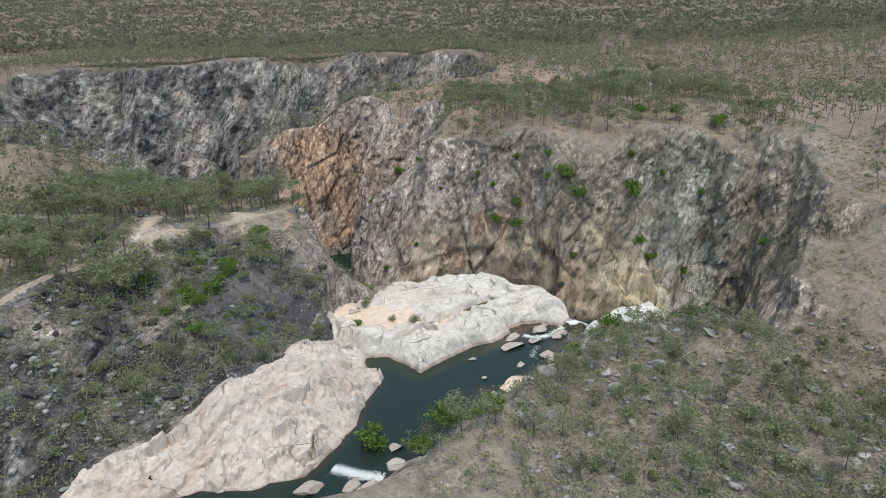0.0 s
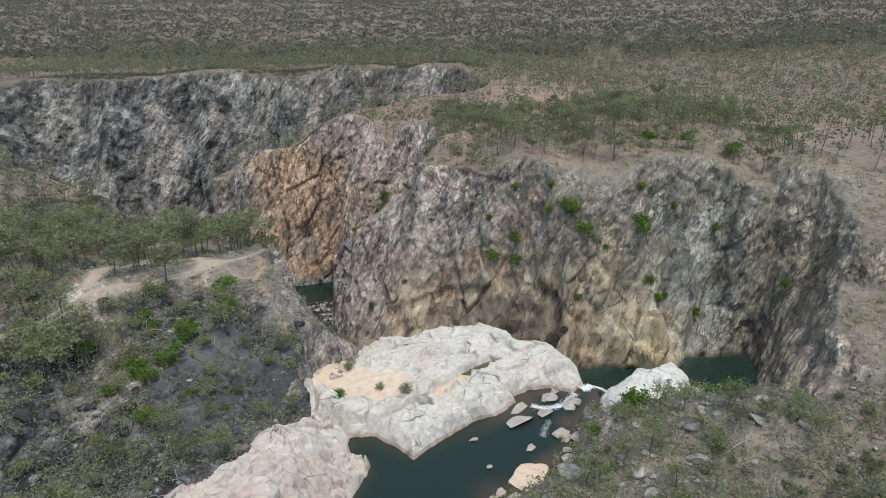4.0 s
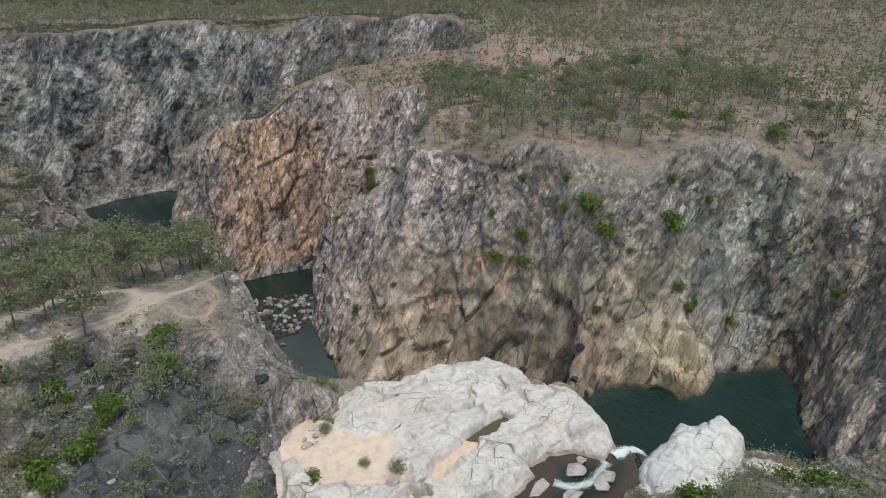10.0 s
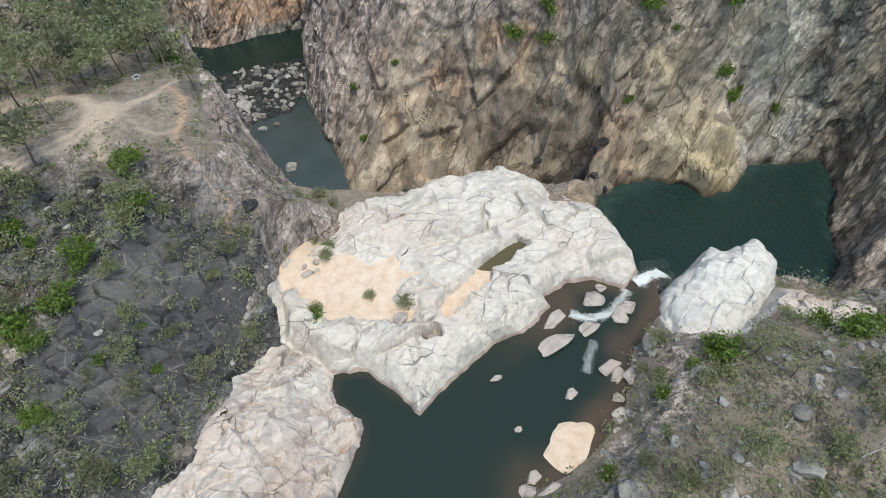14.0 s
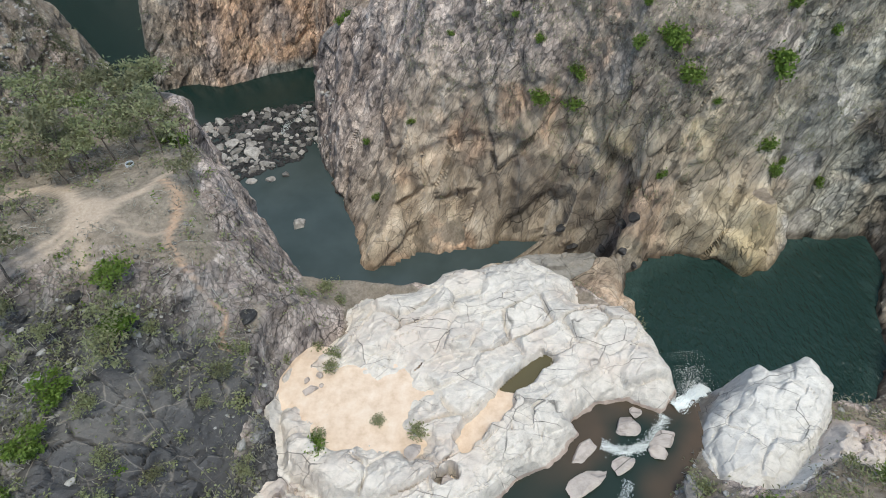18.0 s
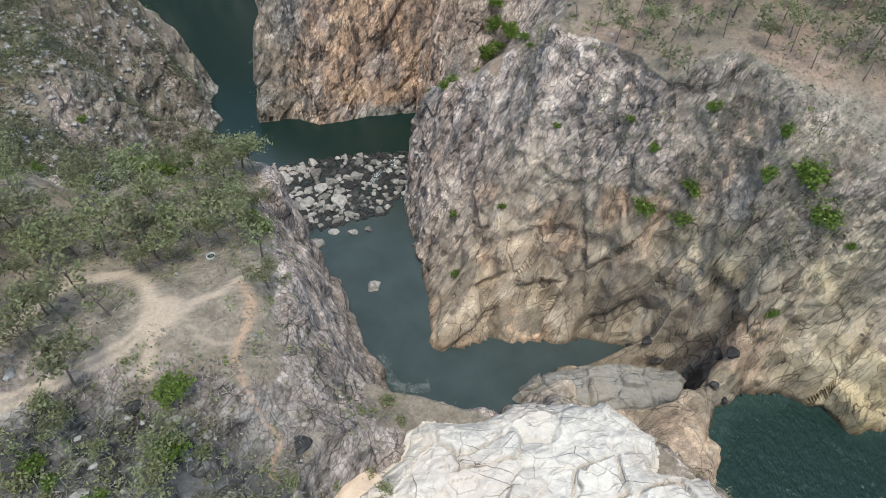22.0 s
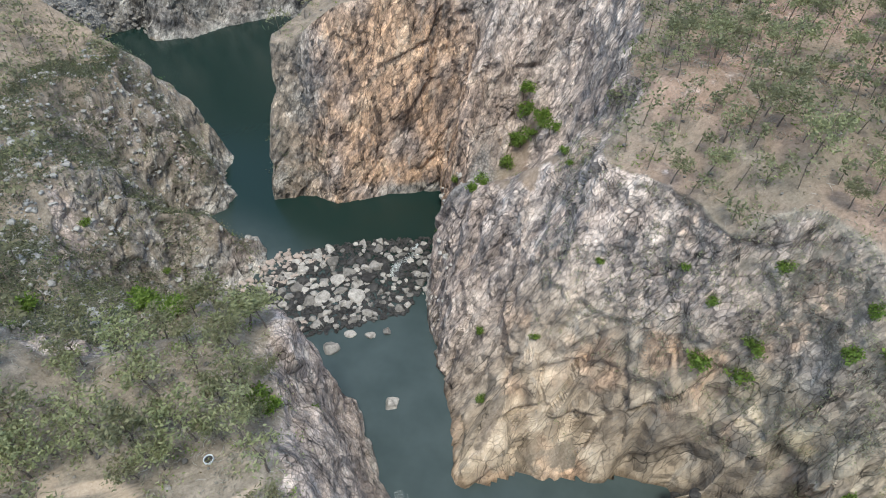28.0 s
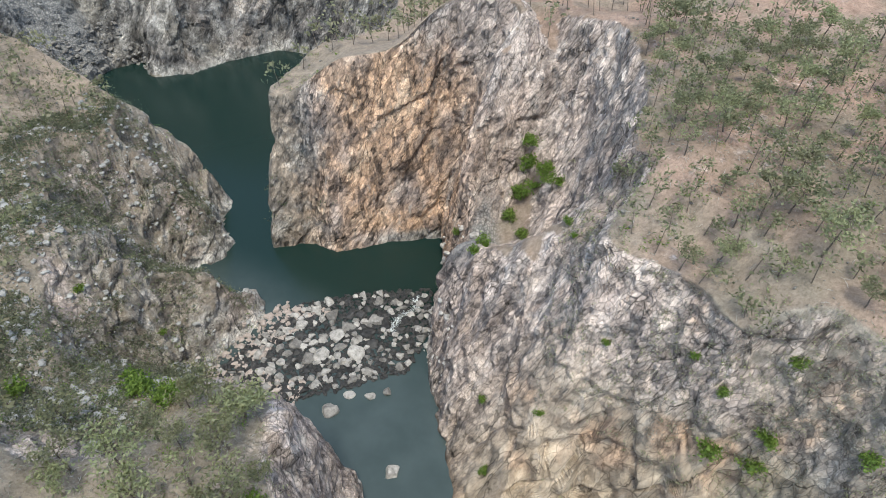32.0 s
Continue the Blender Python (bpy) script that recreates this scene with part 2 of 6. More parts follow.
def spread(x, y, spots, default, weight):
    """A field that takes each spot's value round it and a default far from all of them."""
    top, bottom = default * weight, weight
    for px, py, r, v in spots:
        w = np.exp(-((x - px) ** 2 + (y - py) ** 2) / (r * r))
        top, bottom = top + w * v, bottom + w
    return top / bottom


def upland(x, y):
    """The land as it would lie without the waters' cuts."""
    trend = 86 + 0.068 * np.clip(y - 150, 0, None) + 0.045 * np.clip(y - 600, 0, None) + 0.02 * np.clip(np.abs(x) - 200, 0, 900)
    top, bottom = 0.0, 1e-7
    for px, py, pz in WEST_KNOLL + WEST_HILLS + EAST_RIM + EAST_KNOLL + FAR:
        w = 1.0 / ((x - px) ** 2 + (y - py) ** 2 + 14.0) ** 1.6
        at = 86 + 0.068 * max(py - 150, 0) + 0.02 * max(abs(px) - 200, 0)
        top, bottom = top + w * (pz - at), bottom + w
    near = np.exp(-(np.clip(np.hypot((x + 50) / 1.1, y - 190) - 230, 0, None) / 160) ** 2)
    hills = fbm2(x / 260, y / 260, 3, 5) * 6 * smooth(350, 900, np.hypot(x, y - 150))
    return trend + top / bottom * near + hills


def height(x, y):
    """Ground height of the smooth land; the rock relief is added to the sheet itself."""
    x, y = np.asarray(x, float), np.asarray(y, float)
    wob = fbm2(x / 17, y / 17, 4, 31) * 2.6
    land = upland(x, y) + fbm2(x / 42, y / 42, 4, 3) * 3.2 + fbm2(x / 6, y / 6, 3, 4) * 0.5
    # the bench that carries the bare granite
    bench = smooth(3.0, -3.0, edge_distance(x, y, LOW_SHELF))
    land = land * (1 - bench) + np.minimum(land, 43.0) * bench
    bench = smooth(2.0, -3.0, edge_distance(x, y, EAST_ROCK))
    land = land * (1 - bench) + np.minimum(land, 41.0) * bench
    g = edge_distance(x, y, GORGE_EDGE)
    p = edge_distance(x, y, POOL_EDGE)
    r = edge_distance(x, y, RIVER_EDGE)
    gw, pw, rw = g + wob * smooth(1, 14, g), p + wob * smooth(1, 12, p), r + 0.5 * wob * smooth(1, 10, r)
    s = spread(x, y, STEEP_NEAR + STEEP_FAR, 1.8, 0.15)
    sp = spread(x, y, STEEP_POOL, 2.4, 0.1)
    cut_g = GORGE - 1.2 + np.where(gw > 0, gw * s, gw * 0.6)
    cut_p = RIGHT_POOL - 1.2 + np.where(pw > 0, pw * sp, pw * 0.6)
    cut_r = RIVER - 0.8 + np.where(rw > 0, rw * 0.85 + 0.02 * rw ** 2, np.maximum(rw * 0.3, -3.0))
    creek = 4 + 0.42 * np.clip(x + 165, 0, None) + 2.0 * line_distance(x, y, CREEK) + wob
    z = soft_min(soft_min(land, cut_r, 3.0), creek, 6.0)
    z = soft_min(z, cut_g, 4.0)
    z = soft_min(z, cut_p, 4.0)
    # the low bench between the lower pool and the plunge pool
    bench = smooth(2.5, -2.0, edge_distance(x, y, GREY_SLAB))
    return z * (1 - bench) + np.minimum(z, 3.5 + 1.7 * np.clip(x - 36, 0, None)) * bench


# ---- the ground sheet ----
def spaced(low, high, fine, mid_low, mid_high, far_low, far_high, medium=1.5, growth=1.07):
    """Lines close together over the gorge, wider beyond it and very wide towards the horizon."""
    mid = list(np.arange(low, high + fine / 2, fine))
    up, step = [mid[-1]], fine
    while up[-1] < far_high:
        step = min(step * growth, medium) if up[-1] < mid_high else step * growth
        up.append(up[-1] + min(step, 90))
    down, step = [mid[0]], fine
    while down[-1] > far_low:
        step = min(step * growth, medium) if down[-1] > mid_low else step * growth
        down.append(down[-1] - min(step, 90))
    return np.array(down[:0:-1] + mid + up[1:])


def grid_mesh(name, X, Y, Z, mask=None):
    ny, nx = X.shape
    me = bpy.data.meshes.new(name)
    co = np.stack([X, Y, Z], -1).reshape(-1, 3)
    i = (np.arange(ny - 1)[:, None] * nx + np.arange(nx - 1)[None, :])
    if mask is not None:
        i = i[mask[:-1, :-1] & mask[1:, :-1] & mask[:-1, 1:] & mask[1:, 1:]]
    i = i.ravel()
    quads = np.stack([i, i + 1, i + nx + 1, i + nx], -1)
    me.vertices.add(len(co))
    me.vertices.foreach_set("co", co.ravel().astype(np.float32))
    me.loops.add(quads.size)
    me.loops.foreach_set("vertex_index", quads.ravel().astype(np.int32))
    me.polygons.add(len(quads))
    me.polygons.foreach_set("loop_start", np.arange(0, quads.size, 4, dtype=np.int32))
    me.update(calc_edges=True)
    me.validate()
    me.polygons.foreach_set("use_smooth", np.zeros(len(me.polygons), bool))
    return me


def soup(name, verts, faces_n, count):
    """A mesh of count separate faces with faces_n corners each, from verts in face order."""
    me = bpy.data.meshes.new(name)
    me.vertices.add(len(verts))
    me.vertices.foreach_set("co", np.asarray(verts, np.float32).ravel())
    me.loops.add(count * faces_n)
    me.loops.foreach_set("vertex_index", np.arange(count * faces_n, dtype=np.int32))
    me.polygons.add(count)
    me.polygons.foreach_set("loop_start", np.arange(0, count * faces_n, faces_n, dtype=np.int32))
    me.update(calc_edges=True)
    return me

# ---- materials ----
def material(name, roughness=0.8, specular=0.3):
    m = bpy.data.materials.new(name)
    m.use_nodes = True
    b = m.node_tree.nodes["Principled BSDF"]
    b.inputs["Roughness"].default_value = roughness
    b.inputs["Specular IOR Level"].default_value = specular
    return m, m.node_tree, b


def tex(nt, kind, scale, coord, detail=5.0, rough=0.55, **more):
    n = nt.nodes.new("ShaderNodeTex" + kind)
    n.inputs["Scale"].default_value = scale
    if kind == "Noise":
        n.inputs["Detail"].default_value, n.inputs["Roughness"].default_value = detail, rough
    if kind == "Voronoi":
        n.feature = more.get("feature", "F1")
        n.inputs["Randomness"].default_value = 1.0
    nt.links.new(coord, n.inputs["Vector"])
    return n.outputs["Distance" if kind == "Voronoi" and "colour" not in more else ("Color" if "colour" in more else 0)]


def coords(nt, scale=(1, 1, 1), turn=(0, 0, 0), warp=0.0):
    g = nt.nodes.new("ShaderNodeNewGeometry")
    out = g.outputs["Position"]
    if warp:
        n = nt.nodes.new("ShaderNodeTexNoise")
        n.inputs["Scale"].default_value, n.inputs["Detail"].default_value = 0.25, 3
        nt.links.new(out, n.inputs["Vector"])
        s = nt.nodes.new("ShaderNodeVectorMath")
        s.operation = "SCALE"
        s.inputs["Scale"].default_value = warp
        nt.links.new(n.outputs["Color"], s.inputs[0])
        a = nt.nodes.new("ShaderNodeVectorMath")
        nt.links.new(out, a.inputs[0])
        nt.links.new(s.outputs[0], a.inputs[1])
        out = a.outputs[0]
    mp = nt.nodes.new("ShaderNodeMapping")
    mp.inputs["Scale"].default_value = scale
    mp.inputs["Rotation"].default_value = [radians(a) for a in turn]
    nt.links.new(out, mp.inputs["Vector"])
    return mp.outputs[0]


def ramp(nt, value, stops, smooth_ramp=False):
    r = nt.nodes.new("ShaderNodeValToRGB")
    e = r.color_ramp.elements
    while len(e) < len(stops):
        e.new(0.5)
    for k, (p, c) in enumerate(stops):
        e[k].position = p
        e[k].color = (*c, 1) if len(c) == 3 else c
    nt.links.new(value, r.inputs[0])
    return r.outputs[0]


def grey(a):
    return (a, a, a)


def mixed(nt, fac, a, b, mode="MIX"):
    m = nt.nodes.new("ShaderNodeMix")
    m.data_type, m.blend_type = "RGBA", mode
    m.clamp_factor = True
    for socket, v in ((m.inputs[0], fac), (m.inputs[6], a), (m.inputs[7], b)):
        if isinstance(v, (int, float)):
            socket.default_value = v
        elif isinstance(v, tuple):
            socket.default_value = (*v, 1)
        else:
            nt.links.new(v, socket)
    return m.outputs[2]


def math_node(nt, op, a, b=0.0, clamp=False):
    m = nt.nodes.new("ShaderNodeMath")
    m.operation, m.use_clamp = op, clamp
    for socket, v in ((m.inputs[0], a), (m.inputs[1], b)):
        if isinstance(v, (int, float)):
            socket.default_value = v
        else:
            nt.links.new(v, socket)
    return m.outputs[0]


def bump(nt, shader, pairs, last=None):
    """Relief from (height socket, distance, strength), laid one over the other."""
    for value, distance, strength in pairs:
        b = nt.nodes.new("ShaderNodeBump")
        b.inputs["Distance"].default_value, b.inputs["Strength"].default_value = distance, strength
        nt.links.new(value, b.inputs["Height"])
        if last:
            nt.links.new(last, b.inputs["Normal"])
        last = b.outputs[0]
    nt.links.new(last, shader.inputs["Normal"])


def facets(nt, sets, shade=None, under=None):
    """A normal broken into flat faces: each cell of each set leans its own way."""
    g = nt.nodes.new("ShaderNodeNewGeometry")
    out = under or g.outputs["Normal"]
    for vector, scale, strength in sets:
        v = nt.nodes.new("ShaderNodeTexVoronoi")
        v.inputs["Scale"].default_value = scale
        nt.links.new(vector, v.inputs["Vector"])
        off = nt.nodes.new("ShaderNodeVectorMath")
        off.operation = "SUBTRACT"
        off.inputs[1].default_value = (0.5, 0.5, 0.5)
        nt.links.new(v.outputs["Color"], off.inputs[0])
        by = nt.nodes.new("ShaderNodeVectorMath")
        by.operation = "SCALE"
        nt.links.new(off.outputs[0], by.inputs[0])
        if shade is None:
            by.inputs["Scale"].default_value = strength
        else:
            nt.links.new(math_node(nt, "MULTIPLY", shade, strength), by.inputs["Scale"])
        add = nt.nodes.new("ShaderNodeVectorMath")
        nt.links.new(out, add.inputs[0])
        nt.links.new(by.outputs[0], add.inputs[1])
        out = add.outputs[0]
    unit = nt.nodes.new("ShaderNodeVectorMath")
    unit.operation = "NORMALIZE"
    nt.links.new(out, unit.inputs[0])
    return unit.outputs[0]


def attribute(nt, name):
    a = nt.nodes.new("ShaderNodeAttribute")
    a.attribute_name = name
    s = nt.nodes.new("ShaderNodeSeparateColor")
    nt.links.new(a.outputs["Color"], s.inputs[0])
    return s.outputs[0], s.outputs[1], s.outputs[2], a.outputs["Alpha"]


def dipped(nt, stretch=1.0, warp=0.0):
    """Places measured along the planes that rise to the north-east, drawn out along them by 1 / stretch."""
    out = coords(nt, (1, 1, 1), (0, 0, -35.5), warp)
    for turn, scale in (((0, -31, 0), (1, 1, 1)), ((0, 0, 0), (1, 1, stretch))):
        mp = nt.nodes.new("ShaderNodeMapping")
        mp.inputs["Rotation"].default_value = [radians(a) for a in turn]
        mp.inputs["Scale"].default_value = scale
        nt.links.new(out, mp.inputs["Vector"])
        out = mp.outputs[0]
    return out


def ground_material():
    m, nt, b = material("gorge_ground", 0.9, 0.2)
    rock, orange, tan, dark = attribute(nt, "zones")
    road, scree, gully, wet = attribute(nt, "zones_two")
    litter, red, pale, lichen = attribute(nt, "zones_three")
    yellow, understorey, olive, earth = attribute(nt, "zones_four")
    p = coords(nt)
    warped = coords(nt, warp=2.5)
    planes, planes_warped, plates = dipped(nt, 0.34), dipped(nt, 0.3, 3.0), dipped(nt, 0.6, 1.2)
    n_big, n_mid, n_fine = tex(nt, "Noise", 0.05, p, 5), tex(nt, "Noise", 0.35, p, 6, 0.65), tex(nt, "Noise", 2.2, p, 5, 0.7)
    n_streak = tex(nt, "Noise", 0.2, planes_warped, 6, 0.58)
    cells = tex(nt, "Voronoi", 0.1, planes_warped, feature="DISTANCE_TO_EDGE")
    cells_mid = tex(nt, "Voronoi", 0.3, plates, feature="DISTANCE_TO_EDGE")
    cells_small = tex(nt, "Voronoi", 0.9, warped, feature="DISTANCE_TO_EDGE")
    # dry soil, leaf litter and pale grass
    soil = ramp(nt, n_mid, [(0.25, (0.12, 0.105, 0.088)), (0.5, (0.21, 0.186, 0.157)), (0.75, (0.325, 0.296, 0.252))])
    soil = mixed(nt, ramp(nt, n_big, [(0.42, grey(0)), (0.62, grey(1))]), soil, mixed(nt, 0.45, soil, (0.23, 0.182, 0.143)))
    soil = mixed(nt, ramp(nt, n_fine, [(0.45, grey(0)), (0.7, grey(0.6))]), soil, (0.15, 0.145, 0.1))
    soil = mixed(nt, litter, soil, ramp(nt, n_mid, [(0.3, (0.18, 0.145, 0.115)), (0.6, (0.29, 0.23, 0.183)), (0.8, (0.38, 0.292, 0.236))]))
    soil = mixed(nt, math_node(nt, "MULTIPLY", red, 0.85), soil, ramp(nt, n_mid, [(0.3, (0.235, 0.152, 0.12)), (0.7, (0.385, 0.265, 0.212))]))
    soil = mixed(nt, math_node(nt, "MULTIPLY", understorey, 0.92), soil, ramp(nt, n_big, [(0.35, (0.125, 0.108, 0.08)), (0.5, (0.165, 0.132, 0.1)), (0.65, (0.225, 0.168, 0.13))]))
    soil = mixed(nt, earth, soil, ramp(nt, n_mid, [(0.28, (0.15, 0.132, 0.11)), (0.5, (0.25, 0.222, 0.188)), (0.75, (0.365, 0.335, 0.29))]))
    # rocks
    grey_rock = ramp(nt, n_streak, [(0.26, (0.225, 0.182, 0.163)), (0.43, (0.335, 0.275, 0.246)), (0.58, (0.43, 0.362, 0.325)), (0.78, (0.53, 0.47, 0.432))])
    tan_rock = ramp(nt, n_streak, [(0.26, (0.29, 0.232, 0.176)), (0.45, (0.385, 0.312, 0.238)), (0.6, (0.455, 0.378, 0.295)), (0.8, (0.53, 0.468, 0.39))])
    olive_rock = ramp(nt, n_streak, [(0.26, (0.12, 0.1, 0.076)), (0.44, (0.225, 0.188, 0.142)), (0.6, (0.325, 0.278, 0.21)), (0.8, (0.43, 0.38, 0.295))])
    orange_rock = ramp(nt, n_streak, [(0.26, (0.15, 0.12, 0.105)), (0.38, (0.38, 0.27, 0.205)), (0.52, (0.54, 0.352, 0.235)), (0.7, (0.57, 0.43, 0.318)), (0.84, (0.54, 0.475, 0.415))])
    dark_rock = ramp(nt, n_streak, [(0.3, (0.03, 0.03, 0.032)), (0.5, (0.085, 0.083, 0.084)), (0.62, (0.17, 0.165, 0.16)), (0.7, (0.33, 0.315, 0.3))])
    yellow_rock = ramp(nt, n_streak, [(0.3, (0.33, 0.26, 0.15)), (0.5, (0.45, 0.365, 0.225)), (0.75, (0.51, 0.45, 0.325))])
    lichen_rock = ramp(nt, n_streak, [(0.3, (0.15, 0.14, 0.116)), (0.5, (0.26, 0.25, 0.212)), (0.7, (0.38, 0.37, 0.325))])
    c = mixed(nt, tan, grey_rock, tan_rock)
    c = mixed(nt, math_node(nt, "MULTIPLY", olive, 0.8), c, olive_rock)
    c = mixed(nt, orange, c, orange_rock)
    c = mixed(nt, lichen, c, lichen_rock)
    c = mixed(nt, yellow, c, yellow_rock)
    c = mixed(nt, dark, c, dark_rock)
    c = mixed(nt, pale, c, ramp(nt, n_streak, [(0.3, (0.2, 0.188, 0.175)), (0.5, (0.36, 0.34, 0.318)), (0.75, (0.49, 0.47, 0.44))]))
    # every joint face has its own tone
    for scale, vector, low, high in ((0.1, planes_warped, 0.78, 1.2), (0.3, plates, 0.82, 1.16), (1.0, plates, 0.92, 1.08)):
        faces = nt.nodes.new("ShaderNodeTexVoronoi")
        faces.inputs["Scale"].default_value = scale
        nt.links.new(vector, faces.inputs["Vector"])
        tone = nt.nodes.new("ShaderNodeSeparateColor")
        nt.links.new(faces.outputs["Color"], tone.inputs[0])
        c = mixed(nt, 1.0, c, ramp(nt, tone.outputs[0], [(0.0, grey(low)), (1.0, grey(high))]), "MULTIPLY")
    # away from the smooth slabs the rock is broken small
    rugged = math_node(nt, "SUBTRACT", 1.0, math_node(nt, "MULTIPLY", math_node(nt, "MAXIMUM", tan, yellow), 0.85))
    shards = dipped(nt, 0.5, 0.5)
    for scale, low, high in ((0.75, 0.76, 1.24), (1.9, 0.78, 1.22)):
        faces = nt.nodes.new("ShaderNodeTexVoronoi")
        faces.inputs["Scale"].default_value = scale
        nt.links.new(shards, faces.inputs["Vector"])
        tone = nt.nodes.new("ShaderNodeSeparateColor")
        nt.links.new(faces.outputs["Color"], tone.inputs[0])
        c = mixed(nt, rugged, c, mixed(nt, 1.0, c, ramp(nt, tone.outputs[0], [(0.0, grey(low)), (1.0, grey(high))]), "MULTIPLY"))
    gaps = tex(nt, "Voronoi", 0.75, shards, feature="DISTANCE_TO_EDGE")
    c = mixed(nt, math_node(nt, "MULTIPLY", rugged, 0.75), c, mixed(nt, 1.0, c, ramp(nt, gaps, [(0.0, grey(0.35)), (0.065, grey(1))]), "MULTIPLY"))
    # a few open joints, hairline cracks between them
    open_joints = math_node(nt, "MAXIMUM", ramp(nt, tex(nt, "Noise", 0.07, p, 3), [(0.42, grey(0.3)), (0.58, grey(1))]), math_node(nt, "MULTIPLY", tan, 0.5))
    c = mixed(nt, open_joints, c, ramp(nt, cells, [(0.0, grey(0.2)), (0.006, grey(0.5)), (0.014, grey(1))]), "MULTIPLY")
    c = mixed(nt, math_node(nt, "MULTIPLY", open_joints, 0.5), c, ramp(nt, cells_mid, [(0.0, grey(0.3)), (0.022, grey(1))]), "MULTIPLY")
    # long straight cracks along the dip
    for scale, width in ((0.13, 0.02), (0.4, 0.035)):
        long_cracks = tex(nt, "Voronoi", scale, dipped(nt, 0.13, 1.2), feature="DISTANCE_TO_EDGE")
        c = mixed(nt, math_node(nt, "MULTIPLY", open_joints, 0.75), c, ramp(nt, long_cracks, [(0.0, grey(0.22)), (width, grey(1))]), "MULTIPLY")
    # water stains run down the orange faces, fainter elsewhere
    runs = tex(nt, "Noise", 0.34, coords(nt, (1, 1, 0.14), warp=1.5), 6, 0.65)
    stained = math_node(nt, "ADD", math_node(nt, "MULTIPLY", orange, 0.75), 0.12)
    c = mixed(nt, math_node(nt, "MULTIPLY", ramp(nt, runs, [(0.53, grey(0)), (0.57, grey(1))]), stained), c, mixed(nt, 1.0, c, (0.36, 0.37, 0.4), "MULTIPLY"))
    c = mixed(nt, ramp(nt, runs, [(0.34, grey(0.3)), (0.4, grey(0))]), c, (0.43, 0.40, 0.365))
    # broad weathering patches and fine broken texture
    c = mixed(nt, 1.0, c, ramp(nt, tex(nt, "Noise", 0.06, planes_warped, 4, 0.6), [(0.3, grey(0.78)), (0.5, grey(1.0)), (0.7, grey(1.18))]), "MULTIPLY")
    grit = tex(nt, "Noise", 1.3, plates, 9, 0.85)
    c = mixed(nt, 1.0, c, ramp(nt, grit, [(0.35, grey(0.64)), (0.47, grey(1.0)), (0.66, grey(1.2))]), "MULTIPLY")
    soil = mixed(nt, 1.0, soil, ramp(nt, grit, [(0.3, grey(0.45)), (0.5, grey(1.0)), (0.72, grey(1.5))]), "MULTIPLY")
    # soil lies between the rocks
    breakup = math_node(nt, "ADD", rock, math_node(nt, "MULTIPLY", math_node(nt, "SUBTRACT", n_mid, 0.5), 1.1))
    bare = ramp(nt, breakup, [(0.35, grey(0)), (0.55, grey(1))])
    c = mixed(nt, bare, soil, c)
    c = mixed(nt, scree, c, ramp(nt, cells_small, [(0.0, grey(0.08)), (0.15, grey(0.22)), (0.4, (0.36, 0.34, 0.32))]))
    c = mixed(nt, road, c, ramp(nt, n_fine, [(0.3, (0.33, 0.26, 0.2)), (0.7, (0.47, 0.39, 0.315))]))
    c = mixed(nt, gully, c, ramp(nt, n_fine, [(0.3, (0.33, 0.21, 0.14)), (0.7, (0.47, 0.35, 0.26))]))
    c = mixed(nt, wet, c, mixed(nt, 1.0, c, (0.4, 0.38, 0.36), "MULTIPLY"))
    nt.links.new(c, b.inputs["Base Color"])
    skin = facets(nt, [(plates, 0.3, 0.42)], math_node(nt, "ADD", math_node(nt, "MULTIPLY", bare, 0.8), 0.2))
    skin = facets(nt, [(shards, 0.75, 0.6), (shards, 1.9, 0.45)], math_node(nt, "MULTIPLY", rugged, math_node(nt, "ADD", math_node(nt, "MULTIPLY", bare, 0.8), 0.2)), skin)
    bump(nt, b, [(grit, 0.2, 0.2), (n_fine, 0.1, 0.4)], skin)
    return m


